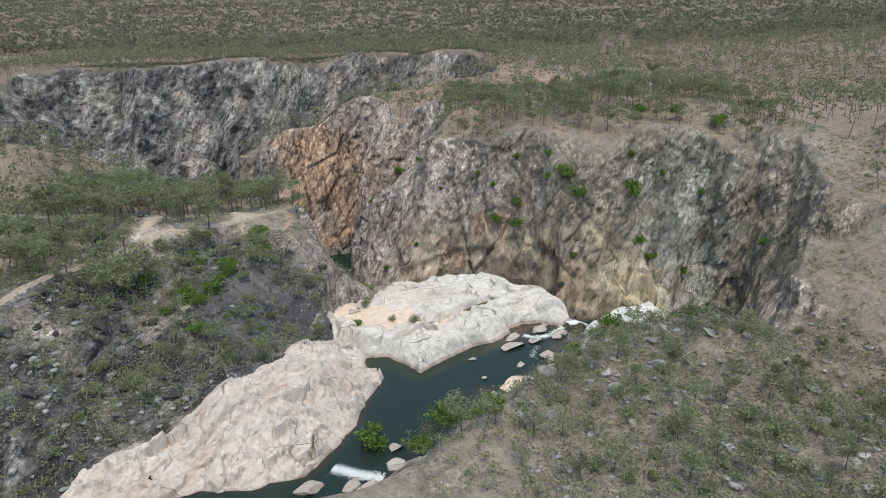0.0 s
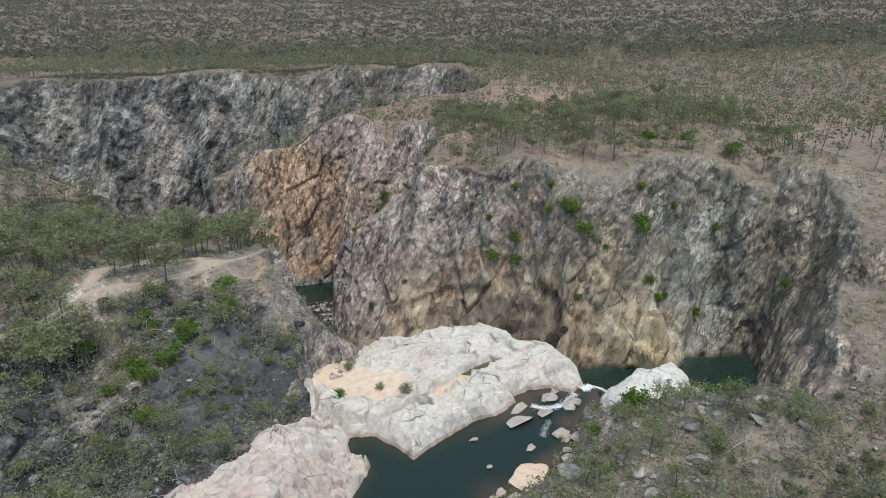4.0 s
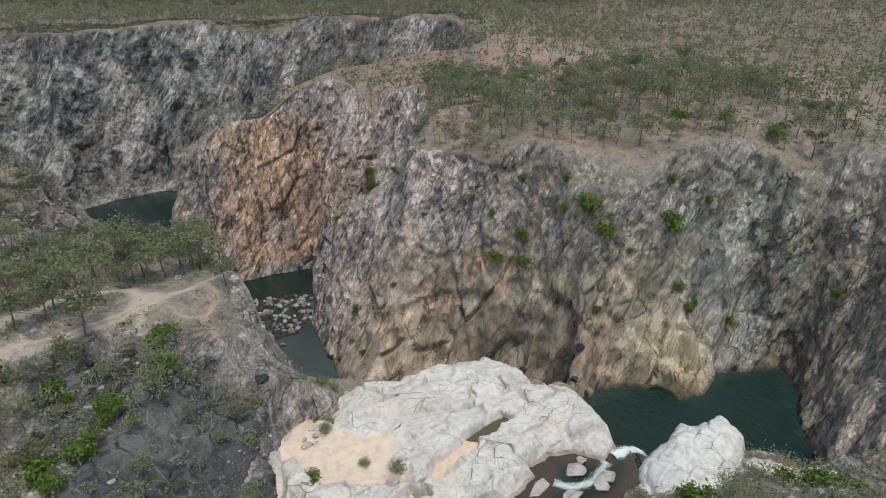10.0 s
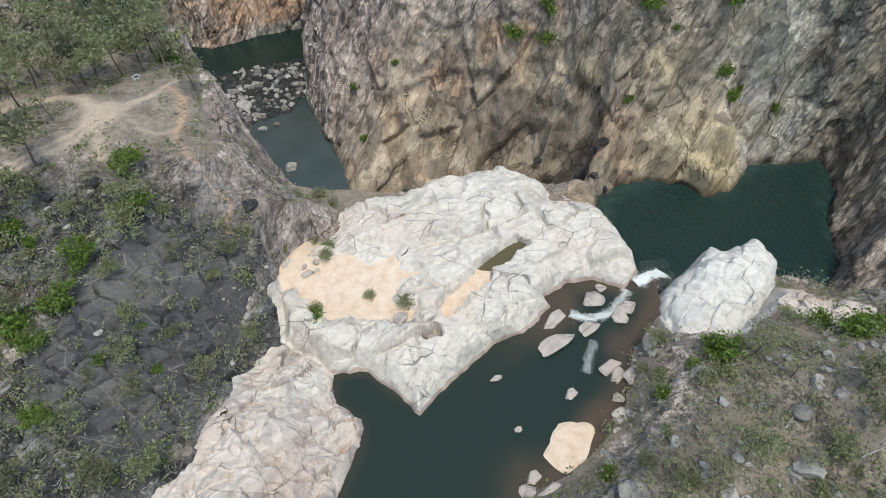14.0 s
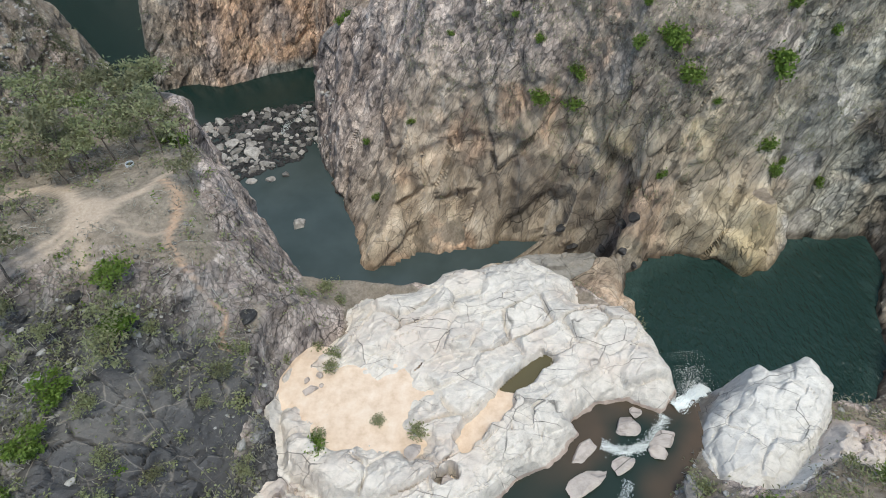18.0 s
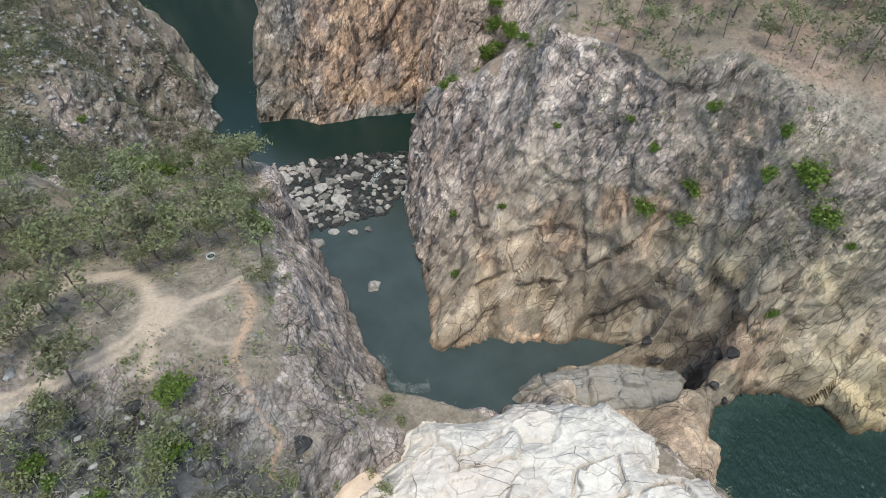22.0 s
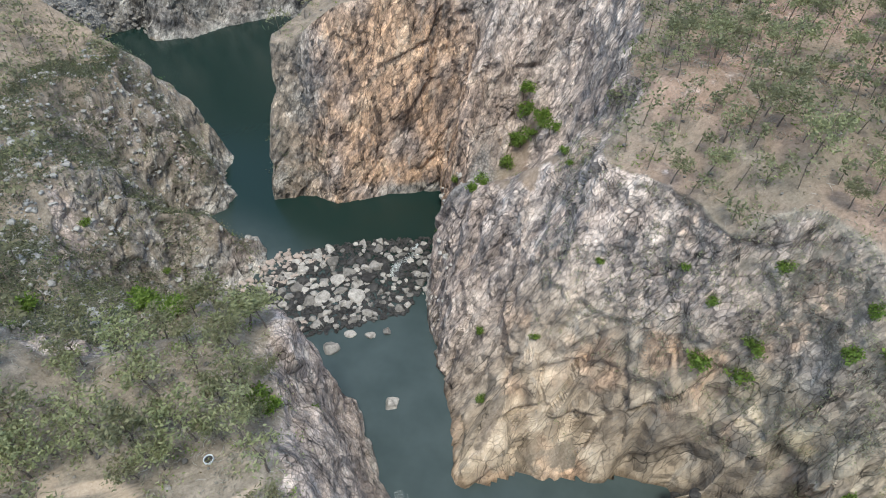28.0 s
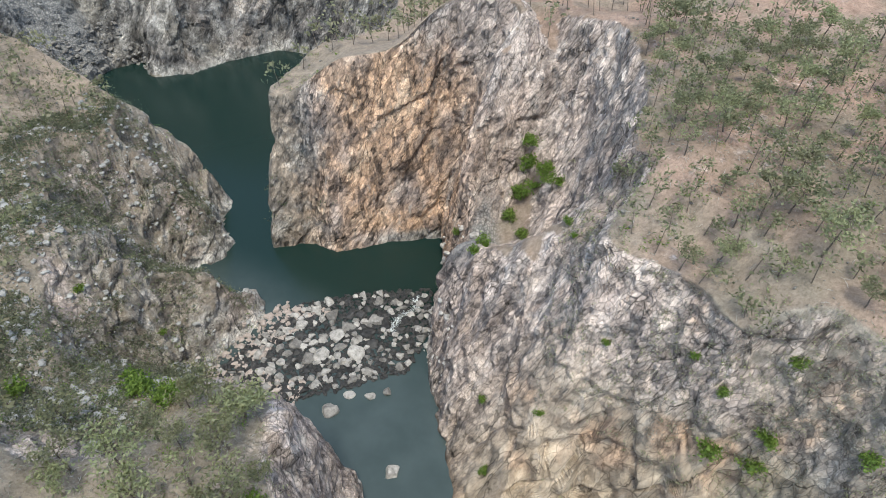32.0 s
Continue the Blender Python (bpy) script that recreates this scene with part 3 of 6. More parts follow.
def granite_material(name, tint, stain, waterline=None, veins=None):
    """Pale water-worn granite with joints, pink stains and dark specks."""
    m, nt, b = material(name, 0.75, 0.3)
    p = coords(nt)
    warped = coords(nt, (0.6, 1.15, 0.5), (0, 0, 32), warp=0.5)
    n_big, n_mid, n_fine = tex(nt, "Noise", 0.09, p, 5), tex(nt, "Noise", 0.6, p, 6, 0.6), tex(nt, "Noise", 5.0, p, 4, 0.7)
    joints = tex(nt, "Voronoi", 0.16, warped, feature="DISTANCE_TO_EDGE")
    small = tex(nt, "Voronoi", 0.55, warped, feature="DISTANCE_TO_EDGE")
    c = ramp(nt, n_mid, [(0.25, tuple(0.68 * v for v in tint)), (0.5, tint), (0.75, tuple(min(1, 1.1 * v) for v in tint))])
    c = mixed(nt, ramp(nt, n_big, [(0.48, grey(0)), (0.66, grey(0.55))]), c, stain)
    seen = ramp(nt, tex(nt, "Noise", 0.13, p, 3), [(0.46, grey(0.06)), (0.62, grey(0.85))])
    mottle = tex(nt, "Noise", 0.9, warped, 8, 0.75)
    c = mixed(nt, ramp(nt, mottle, [(0.5, grey(0)), (0.62, grey(0.4))]), c, tuple(0.62 * v for v in tint))
    c = mixed(nt, seen, c, ramp(nt, joints, [(0.0, grey(0.1)), (0.008, grey(0.4)), (0.016, grey(1))]), "MULTIPLY")
    hair = tex(nt, "Voronoi", 0.3, coords(nt, (0.35, 1.3, 0.6), (0, 0, 118), warp=0.8), feature="DISTANCE_TO_EDGE")
    c = mixed(nt, math_node(nt, "MULTIPLY", seen, 0.55), c, ramp(nt, hair, [(0.0, grey(0.15)), (0.018, grey(1))]), "MULTIPLY")
    c = mixed(nt, ramp(nt, n_fine, [(0.55, grey(0)), (0.8, grey(0.35))]), c, (0.33, 0.31, 0.30))
    if veins:
        flecks = tex(nt, "Noise", 0.9, warped, 9, 0.75)
        c = mixed(nt, ramp(nt, flecks, [(0.56, grey(0)), (0.64, grey(0.5))]), c, (0.24, 0.235, 0.23))
        c = mixed(nt, ramp(nt, joints, [(0.0, grey(0.7)), (0.016, grey(0))]), c, veins)
        c = mixed(nt, ramp(nt, n_big, [(0.55, grey(0)), (0.75, grey(0.35))]), c, veins)
    if waterline:
        level = nt.nodes.new("ShaderNodeSeparateXYZ")
        nt.links.new(p, level.inputs[0])
        low = math_node(nt, "ADD", math_node(nt, "SUBTRACT", waterline, level.outputs[2]), math_node(nt, "MULTIPLY", n_mid, 2.2))
        band = ramp(nt, math_node(nt, "MULTIPLY", low, 0.2), [(0.15, grey(0)), (0.2, grey(0.8)), (0.5, grey(0.8)), (0.7, grey(0))])
        c = mixed(nt, band, c, mixed(nt, n_mid, (0.30, 0.20, 0.155), (0.50, 0.40, 0.345)))
    nt.links.new(c, b.inputs["Base Color"])
    bump(nt, b, [(n_mid, 0.5, 0.4), (n_fine, 0.06, 0.5)], facets(nt, [(warped, 0.16, 0.3), (coords(nt, (1, 1, 1), (0, 0, 60), warp=0.5), 0.5, 0.2)]))
    return m


def plain_material(name, stops, scale=3.0, roughness=0.85, relief=0.1, random_shade=0.0):
    m, nt, b = material(name, roughness, 0.25)
    n = tex(nt, "Noise", scale, coords(nt), 5, 0.65)
    c = ramp(nt, n, stops)
    if random_shade:
        info = nt.nodes.new("ShaderNodeObjectInfo")
        c = mixed(nt, 1.0, c, ramp(nt, info.outputs["Random"], [(0, grey(1 - random_shade)), (1, grey(1))]), "MULTIPLY")
    nt.links.new(c, b.inputs["Base Color"])
    bump(nt, b, [(n, relief, 0.6)])
    return m


def leaf_material(name, dark, light, dry):
    """Leaves, each clump of its own shade, some dry."""
    m, nt, b = material(name, 0.6, 0.3)
    g = nt.nodes.new("ShaderNodeNewGeometry")
    info = nt.nodes.new("ShaderNodeObjectInfo")
    c = ramp(nt, g.outputs["Random Per Island"], [(0.0, dark), (0.6, light), (0.92, light), (1.0, dry)])
    c = mixed(nt, ramp(nt, info.outputs["Random"], [(0.2, grey(0)), (1.0, grey(0.55))]), c, mixed(nt, 0.5, c, dry))
    nt.links.new(c, b.inputs["Base Color"])
    thin = nt.nodes.new("ShaderNodeBsdfTranslucent")
    nt.links.new(c, thin.inputs["Color"])
    both = nt.nodes.new("ShaderNodeMixShader")
    both.inputs[0].default_value = 0.4
    nt.links.new(b.outputs[0], both.inputs[1])
    nt.links.new(thin.outputs[0], both.inputs[2])
    nt.links.new(both.outputs[0], nt.nodes["Material Output"].inputs["Surface"])
    return m


def water_material(name, deep, shallow, ripple, ripple_size, roughness=0.06):
    m, nt, b = material(name, roughness, 0.5)
    shore = attribute(nt, "depth")[0]
    p = coords(nt)
    n = tex(nt, "Noise", 0.08, p, 3)
    c = mixed(nt, math_node(nt, "MULTIPLY", shore, ramp(nt, n, [(0.35, grey(0.7)), (0.65, grey(1))])), deep, shallow)
    nt.links.new(c, b.inputs["Base Color"])
    b.inputs["IOR"].default_value = 1.33
    w = tex(nt, "Noise", ripple_size, coords(nt, (1, 0.55, 1), (0, 0, 30)), 3, 0.6)
    bump(nt, b, [(w, 0.25 if ripple < 0.9 else 1.5, ripple)])
    return m


GROUND = ground_material()
BRIGHT = granite_material("bright_granite", (0.63, 0.6, 0.56), (0.55, 0.52, 0.49))
WHITE = granite_material("white_granite", (0.605, 0.56, 0.508), (0.56, 0.465, 0.4), 42.6)
PINK = granite_material("pinkish_granite", (0.57, 0.50, 0.45), (0.47, 0.345, 0.285), 42.0)
RIVER_ROCK = granite_material("river_rock", (0.45, 0.395, 0.36), (0.40, 0.33, 0.29), 41.6)
DARK_GRANITE = granite_material("dark_granite", (0.07, 0.069, 0.072), (0.115, 0.11, 0.107), None, (0.26, 0.235, 0.205))
BLOCK_ROCK = granite_material("grey_granite", (0.29, 0.278, 0.262), (0.33, 0.285, 0.24))
SAND = plain_material("river_sand", [(0.3, (0.55, 0.41, 0.305)), (0.5, (0.65, 0.51, 0.395)), (0.75, (0.72, 0.61, 0.51))], 0.5, 0.95, 0.15)
BOULDER = plain_material("river_boulder", [(0.3, (0.20, 0.19, 0.18)), (0.5, (0.38, 0.36, 0.34)), (0.7, (0.56, 0.53, 0.50))], 0.7, 0.8, 0.4, 0.6)
DARK_BOULDER = plain_material("dark_boulder", [(0.3, (0.02, 0.02, 0.022)), (0.6, (0.07, 0.068, 0.068)), (0.8, (0.18, 0.17, 0.165))], 0.9, 0.55, 0.4, 0.5)
RUBBLE_GREY = plain_material("grey_rubble", [(0.3, (0.14, 0.138, 0.135)), (0.5, (0.29, 0.285, 0.275)), (0.75, (0.44, 0.43, 0.41))], 0.5, 0.85, 0.3)
RUBBLE = plain_material("pinkish_rubble", [(0.3, (0.18, 0.15, 0.135)), (0.5, (0.34, 0.285, 0.255)), (0.75, (0.48, 0.42, 0.385))], 0.5, 0.85, 0.3)
BARK = plain_material("eucalypt_bark", [(0.3, (0.06, 0.05, 0.042)), (0.6, (0.17, 0.14, 0.12)), (0.8, (0.34, 0.31, 0.28))], 2.5, 0.9, 0.05)
DEAD_WOOD = plain_material("weathered_wood", [(0.3, (0.26, 0.25, 0.235)), (0.7, (0.5, 0.48, 0.45))], 3, 0.9, 0.04)
LEAF = leaf_material("eucalypt_leaf", (0.16, 0.182, 0.09), (0.3, 0.325, 0.172), (0.33, 0.305, 0.2))
MID_LEAF = leaf_material("dry_woodland_leaf", (0.115, 0.125, 0.07), (0.225, 0.237, 0.135), (0.29, 0.255, 0.175))
BUSH_LEAF = leaf_material("bright_bush_leaf", (0.06, 0.115, 0.022), (0.17, 0.26, 0.05), (0.22, 0.27, 0.08))
FAR_LEAF = leaf_material("distant_leaf", (0.108, 0.11, 0.076), (0.172, 0.172, 0.12), (0.23, 0.195, 0.146))
STONE = plain_material("hillside_stone", [(0.3, (0.05, 0.048, 0.046)), (0.5, (0.15, 0.14, 0.13)), (0.75, (0.34, 0.32, 0.29))], 0.35, 0.9, 0.2)
SCRUB_LEAF = leaf_material("grey_scrub_leaf", (0.125, 0.122, 0.105), (0.275, 0.27, 0.23), (0.38, 0.35, 0.29))
OLIVE_LEAF = leaf_material("olive_scrub_leaf", (0.15, 0.158, 0.09), (0.29, 0.30, 0.18), (0.36, 0.33, 0.23))
HILL_LEAF = leaf_material("grey_green_scrub_leaf", (0.07, 0.08, 0.05), (0.15, 0.165, 0.1), (0.22, 0.21, 0.15))
GRASS = leaf_material("dry_grass_blade", (0.10, 0.085, 0.05), (0.22, 0.18, 0.11), (0.30, 0.25, 0.16))
DEEP_WATER = water_material("gorge_water", (0.01, 0.024, 0.021), (0.056, 0.075, 0.077), 0.12, 0.45, 0.2)
POOL_WATER = water_material("plunge_pool_water", (0.014, 0.034, 0.03), (0.028, 0.055, 0.05), 1.0, 0.55, 0.1)
RIVER_WATER = water_material("river_water", (0.018, 0.03, 0.024), (0.085, 0.06, 0.042), 0.06, 0.6, 0.1)
FOAM = plain_material("white_water", [(0.3, (0.6, 0.66, 0.66)), (0.7, (0.9, 0.92, 0.92))], 4, 0.5, 0.1)
POND = water_material("rock_pond_water", (0.10, 0.085, 0.045), (0.16, 0.12, 0.06), 0.02, 1.0)

# ---- ground ----
TRACK = [(-122, -4), (-108, 14), (-100, 26), (-97, 40), (-86, 49), (-77, 59.5), (-72, 65.5), (-69, 69.5), (-67.5, 73), (-66.5, 76.5), (-65, 78.5)]
LOOP = [(-66.8, 79.2), (-69.2, 81.3), (-71, 83.2), (-74.5, 85.5), (-78.6, 86), (-81.3, 84.3), (-85.3, 82.1), (-86.9, 79.5), (-86.4, 74.7), (-85.7, 69.8), (-84.5, 64), (-86, 54)]
SPUR_TRACK = [(-64.5, 78.5), (-62.4, 80.4), (-61.3, 83.5), (-58.6, 85.4), (-57.2, 88.8), (-54.5, 92)]
WORN_STRIP = [(-65.6, 76), (-64.2, 71.8), (-63.3, 68.8)]
RING_PATH = [(-62.4, 80), (-61, 78.6), (-58.4, 77.4), (-56.1, 77.3), (-53.1, 78.4)]
FOOTPATH = [(-56, 88.5), (-52.8, 86), (-52.2, 82.4), (-52.6, 78.1), (-51.3, 75), (-48.6, 72), (-45.5, 69.2), (-43.3, 68.2), (-41.6, 67.3), (-42.2, 63.6), (-40.3, 60.2), (-40, 56.5), (-38, 51.8)]


CLEFTS = [([(-14, 132), (-17, 141), (-19, 150)], 4.0, 2.8), ([(-1, 138), (-3, 146), (-4, 153)], 3.2, 2.6), ([(13, 143), (12, 150)], 3.0, 2.8),
          ([(98, 136), (110, 147), (124, 156)], 5.0, 3.0), ([(62, 126), (59, 134)], 2.4, 2.6)]


SURFACE = np.zeros((2, 560, 530))
SHEET = []


def surface(x, y):
    """Height of the finished ground at x, y."""
    x, y = np.asarray(x, float), np.asarray(y, float)
    i, j = np.clip(np.floor(x + 350).astype(int), 0, 559), np.clip(np.floor(y + 70).astype(int), 0, 529)
    known = (SURFACE[1, i, j] > 0) & (x > -350) & (x < 210) & (y > -70) & (y < 460)
    return np.where(known, SURFACE[0, i, j] / np.maximum(SURFACE[1, i, j], 1), height(x, y))


def ground_sheet():
    xs = spaced(-165, 150, 0.72, -345, 190, -4200, 4200, 2.3)
    # rows lie evenly along each column's profile, so that the steep walls are as finely cut as the flats
    ly = np.arange(-60, 452, 0.5)
    LX, LY = np.meshgrid(xs, ly)
    rate = np.gradient(height(LX, LY), ly, axis=0)
    dense = np.sqrt(1 + np.clip(np.abs(rate), 0, 5) ** 2) * np.interp(ly, [-60, -30, 60, 110, 262, 300, 452], [0.3, 0.9, 1.0, 1.25, 1.1, 0.45, 0.3])[:, None]
    for _ in range(30):
        dense = (dense + np.roll(dense, 1, 1) + np.roll(dense, -1, 1)) / 3
        dense = (dense + np.roll(dense, 1, 1) + np.roll(dense, -1, 1)) / 3
        dense = (dense + np.roll(dense, 1, 0) + np.roll(dense, -1, 0)) / 3
    run = np.cumsum(dense, 0)
    even = np.linspace(0, 1, 740)
    inner = np.stack([np.interp(even, (run[:, k] - run[0, k]) / (run[-1, k] - run[0, k]), ly) for k in range(len(xs))], 1)
    north, south = spaced(440, 452, 1.9, 440, 452, 430, 4600)[1:], spaced(-64, -60, 1.5, -64, -60, -900, -60)
    north = north[north > 452.5]
    south = south[south < -60.5]
    Y = np.concatenate([np.repeat(south[:, None], len(xs), 1), inner, np.repeat(north[:, None], len(xs), 1)])
    X = np.repeat(xs[None], len(Y), 0)
    # the same along each row, for the walls that face east and west
    Z = height(X, Y)
    rise = np.abs(np.gradient(Z, axis=1)) / np.hypot(np.gradient(X, axis=1), np.gradient(Y, axis=1))
    dense = np.sqrt(1 + np.clip(rise, 0, 4) ** 2) * smooth(-420, -330, X) * smooth(280, 200, X) + smooth(-330, -420, X) + smooth(200, 280, X)
    for _ in range(24):
        for ax in (0, 1):
            dense = (dense + np.roll(dense, 1, ax) + np.roll(dense, -1, ax)) / 3
    run, index = np.cumsum(dense, 1), np.arange(len(xs))
    for k in range(len(Y)):
        to = np.interp(index, (run[k] - run[k, 0]) / (run[k, -1] - run[k, 0]) * (len(xs) - 1), index)
        X[k], Y[k] = np.interp(to, index, X[k]), np.interp(to, index, Y[k])
    Z = height(X, Y)
    P0 = np.stack([X, Y, Z], -1)
    n = np.cross(np.gradient(P0, axis=1), np.gradient(P0, axis=0))
    n /= np.linalg.norm(n, axis=-1, keepdims=True)
    for _ in range(4):
        for ax in (0, 1):
            n = (n + np.roll(n, 1, ax) + np.roll(n, -1, ax)) / 3
    n /= np.linalg.norm(n, axis=-1, keepdims=True)
    slope = np.hypot(n[..., 0], n[..., 1]) / np.maximum(n[..., 2], 0.02)
    patch = fbm2(X / 14, Y / 14, 4, 77)
    rock = smooth(0.75, 1.3, slope + 0.3 * patch)
    core = smooth(900, 500, np.hypot(X + 40, Y - 200))
    for _ in range(3):
        for ax in (0, 1):
            rock = (rock + np.roll(rock, 1, ax) + np.roll(rock, -1, ax)) / 3
    rock *= core
    # the rock breaks along planes that rise to the north-east: long facets, plates that step, and few open cracks
    u, v, w = 0.42 * X + 0.30 * Y + 0.86 * Z, 0.83 * X - 0.50 * Y - 0.23 * Z, 0.36 * X + 0.81 * Y - 0.46 * Z
    bend = fbm(X / 24, Y / 24, Z / 24, 3, 9) * 3.0
    v, w = v + bend, w - bend
    slabs = np.exp(-((X + 4) ** 2 / 30 ** 2 + (Y - 143) ** 2 / 14 ** 2)) * smooth(46, 30, Z)
    slabs = np.maximum(slabs, np.exp(-((X - 77) ** 2 + (Y - 124) ** 2) / 11 ** 2))
    slabs = np.maximum(slabs, 0.8 * np.exp(-((X + 85) ** 2 / 38 ** 2 + (Y - 243) ** 2 / 16 ** 2)) * smooth(62, 44, Z))
    soft = 1 - 0.45 * np.exp(-((X - 80) ** 2 / 60 ** 2 + (Y - 150) ** 2 / 26 ** 2)) * smooth(30, 55, Z)
    v1, e1, l1, _ = blocks(v / 12, w / 12, u / 30, 11)
    v2, e2, l2, _ = blocks(v / 4.6, w / 4.6, u / 11, 21)
    open_joint = smooth(0.0, 0.3, fbm(X / 15, Y / 15, Z / 15, 2, 43))
    relief = (2.2 * facet_noise(v / 19, w / 19, u / 60, 60) + 1.2 * facet_noise(v / 8.5, w / 8.5, u / 27, 61) * (1 - 0.3 * slabs)
              + soft * (v1 * 1.3 + l1 * 2.2) * smooth(0, 0.16, e1) - 0.9 * (0.3 + 0.7 * open_joint) * smooth(0.1, 0.0, e1)
              + (1 - 0.75 * slabs) * soft * ((v2 * 0.3 + l2 * 0.6) * smooth(0, 0.25, e2) + 0.7 * facet_noise(X / 4.6, Y / 4.6, Z / 6, 62))
              + (1 - 0.7 * slabs) * (0.3 + 0.35 * smooth(35, 55, Z)) * facet_noise(X / 2.2, Y / 2.2, Z / 2.8, 63))
    calm = 0.3 * np.exp(-((X + 50) ** 2 / 26 ** 2 + (Y - 88) ** 2 / 30 ** 2)) + 0.6 * np.exp(-((X + 46) ** 2 + (Y - 42) ** 2) / 28 ** 2) + 0.6 * np.exp(-((X + 98) ** 2 / 34 ** 2 + (Y - 240) ** 2 / 20 ** 2))
    relief = relief * rock * (1 - np.clip(calm, 0, 0.65))
    # clefts between the slabs of the east wall, and the slanting crack above them
    for line, deep, wide in CLEFTS:
        relief = relief - deep * np.exp(-(line_distance(X, Y, line) / wide) ** 2)
    relief = relief - 2.2 * np.exp(-((X + 5) ** 2 + (Y - 146) ** 2) / 24 ** 2) * smooth(3.6, 0.4, np.abs(Z - 24 - 0.35 * (X + 21) - bend * 0.3))
    v3, e3, _, _ = blocks(X / 2.3, Y / 2.3, Z / 2.3, 51)
    relief = relief + rock * smooth(-150, -210, X) * (6.5 * facet_noise(X / 24, Y / 24, Z / 90, 47) + 2.0 * facet_noise(X / 8, Y / 8, Z / 30, 48))
    relief = relief + core * (1 - rock) * (smooth(0.25, 0.75, patch) * np.clip(v3, 0, 1) * 0.9)
    relief *= smooth(-3, 2, np.minimum(np.minimum(edge_distance(X, Y, GORGE_EDGE), edge_distance(X, Y, POOL_EDGE)), edge_distance(X, Y, RIVER_EDGE))) * 0.7 + 0.3
    # the soil lies lower under the bare granite bodies
    bare = np.maximum.reduce([smooth(-0.3, -2.0, edge_distance(X, Y, p)) for p in (MAIN_ROCK, BANK_ROCK, WHITE_SHELF, EAST_ROCK, EAST_LEDGE, GREY_SLAB)])
    sunk = smooth(-0.3, -2.0, edge_distance(X, Y, DARK_SLOPE))
    relief = relief * (1 - np.maximum(bare, sunk)) - 2.2 * bare - 0.9 * sunk
    P = P0 + n * relief[..., None]
    SHEET.append((P[(X > -350) & (X < 210) & (Y > -70) & (Y < 460)], n[(X > -350) & (X < 210) & (Y > -70) & (Y < 460)]))
    me = grid_mesh("ground", P[..., 0], P[..., 1], P[..., 2])
    # heights of the finished relief, for everything that stands on it
    i, j = np.floor(P[..., 0] + 350).astype(int), np.floor(P[..., 1] + 70).astype(int)
    inside = (i >= 0) & (i < 560) & (j >= 0) & (j < 530)
    np.add.at(SURFACE[0], (i[inside], j[inside]), P[..., 2][inside])
    np.add.at(SURFACE[1], (i[inside], j[inside]), 1)
    near = lambda px, py, r: np.exp(-((X - px) ** 2 + (Y - py) ** 2) / (r * r))
    orange = np.clip(near(-95, 242, 34) * 1.3 + near(-74, 252, 18) * 0.9 - smooth(60, 92, Z + patch * 16), 0, 1)
    orange = orange * smooth(-0.45, 0.25, fbm(X / 13, Y / 13, Z / 22, 4, 83))
    orange = np.clip(orange + 0.7 * smooth(0.1, 0.4, fbm(X / 11, Y / 11, Z / 16, 4, 96)) * near(15, 148, 60) * smooth(95, 60, Z), 0, 1)
    tan = np.clip((near(70, 125, 34) + near(20, 140, 30) + 1.2 * near(-22, 138, 26) + near(50, 135, 30)) * smooth(66, 38, Z + 14 * patch), 0, 1)
    olive = np.clip(1.2 * near(75, 140, 42) + near(130, 110, 50), 0, 1) * smooth(5, 30, X) * smooth(-0.6, 0.1, fbm(X / 18, Y / 18, Z / 18, 3, 90))
    olive = np.clip(olive + 0.7 * smooth(-105, -130, X) * smooth(290, 250, Y) * smooth(-0.5, 0.1, patch), 0, 1)
    dark = np.clip(1.3 * near(-44, 40, 26) * smooth(-0.45, 0.1, patch) + near(-66, 14, 34) * smooth(-0.4, 0.2, patch) + 0.8 * near(-95, 0, 40) * smooth(-0.2, 0.3, patch)
                   + 0.5 * smooth(0.0, 0.35, fbm(X / 16, Y / 16, Z / 10, 3, 61)) * smooth(-105, -125, X), 0, 1)
    dark = np.clip(dark + 0.75 * smooth(-0.4, 0.1, fbm(X / 14, Y / 14, Z / 40, 3, 84)) * smooth(290, 330, Y) + 0.8 * near(-75, 14, 44) * smooth(-0.6, 0.0, patch) + 0.9 * near(-56, 34, 22) * smooth(-0.3, 0.2, fbm2(X / 6, Y / 6, 3, 95)), 0, 1)
    # darker rock low down between the grey slab and the plunge pool
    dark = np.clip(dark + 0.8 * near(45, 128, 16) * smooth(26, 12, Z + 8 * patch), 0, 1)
    water_z = np.where(edge_distance(X, Y, POOL_EDGE) < 14, RIGHT_POOL, GORGE)
    pale = 0.9 * smooth(0.2, -0.2, patch - 0.2) * smooth(5.5, 2.5, Z + 3 * patch) * smooth(-40, -70, X) + 0.75 * smooth(0.22, 0.38, fbm(X / 7, Y / 7, Z / 40, 4, 85)) * smooth(-150, -210, X)
    pale = np.clip((pale + 0.14 * smooth(-105, -125, X) * 3.5 * smooth(0.15, 0.35, fbm(X / 6, Y / 6, Z / 6, 4, 89)) + 0.9 * near(96, 141, 13) * smooth(0.0, 0.3, fbm(X / 6, Y / 6, Z / 6, 3, 86)) + 0.9 * smooth(7, 3, np.hypot(X + 66, (Y - 196) * 0.3))) * core, 0, 1)
    lichen = np.clip(near(112, 146, 24) + 0.5 * near(84, 148, 16), 0, 1) * smooth(-0.3, 0.2, fbm(X / 12, Y / 12, Z / 12, 3, 87))
    lichen = np.clip(lichen + 0.4 * smooth(-105, -130, X) * smooth(-0.4, 0.2, patch) + 0.3 * smooth(290, 330, Y), 0, 1) * core
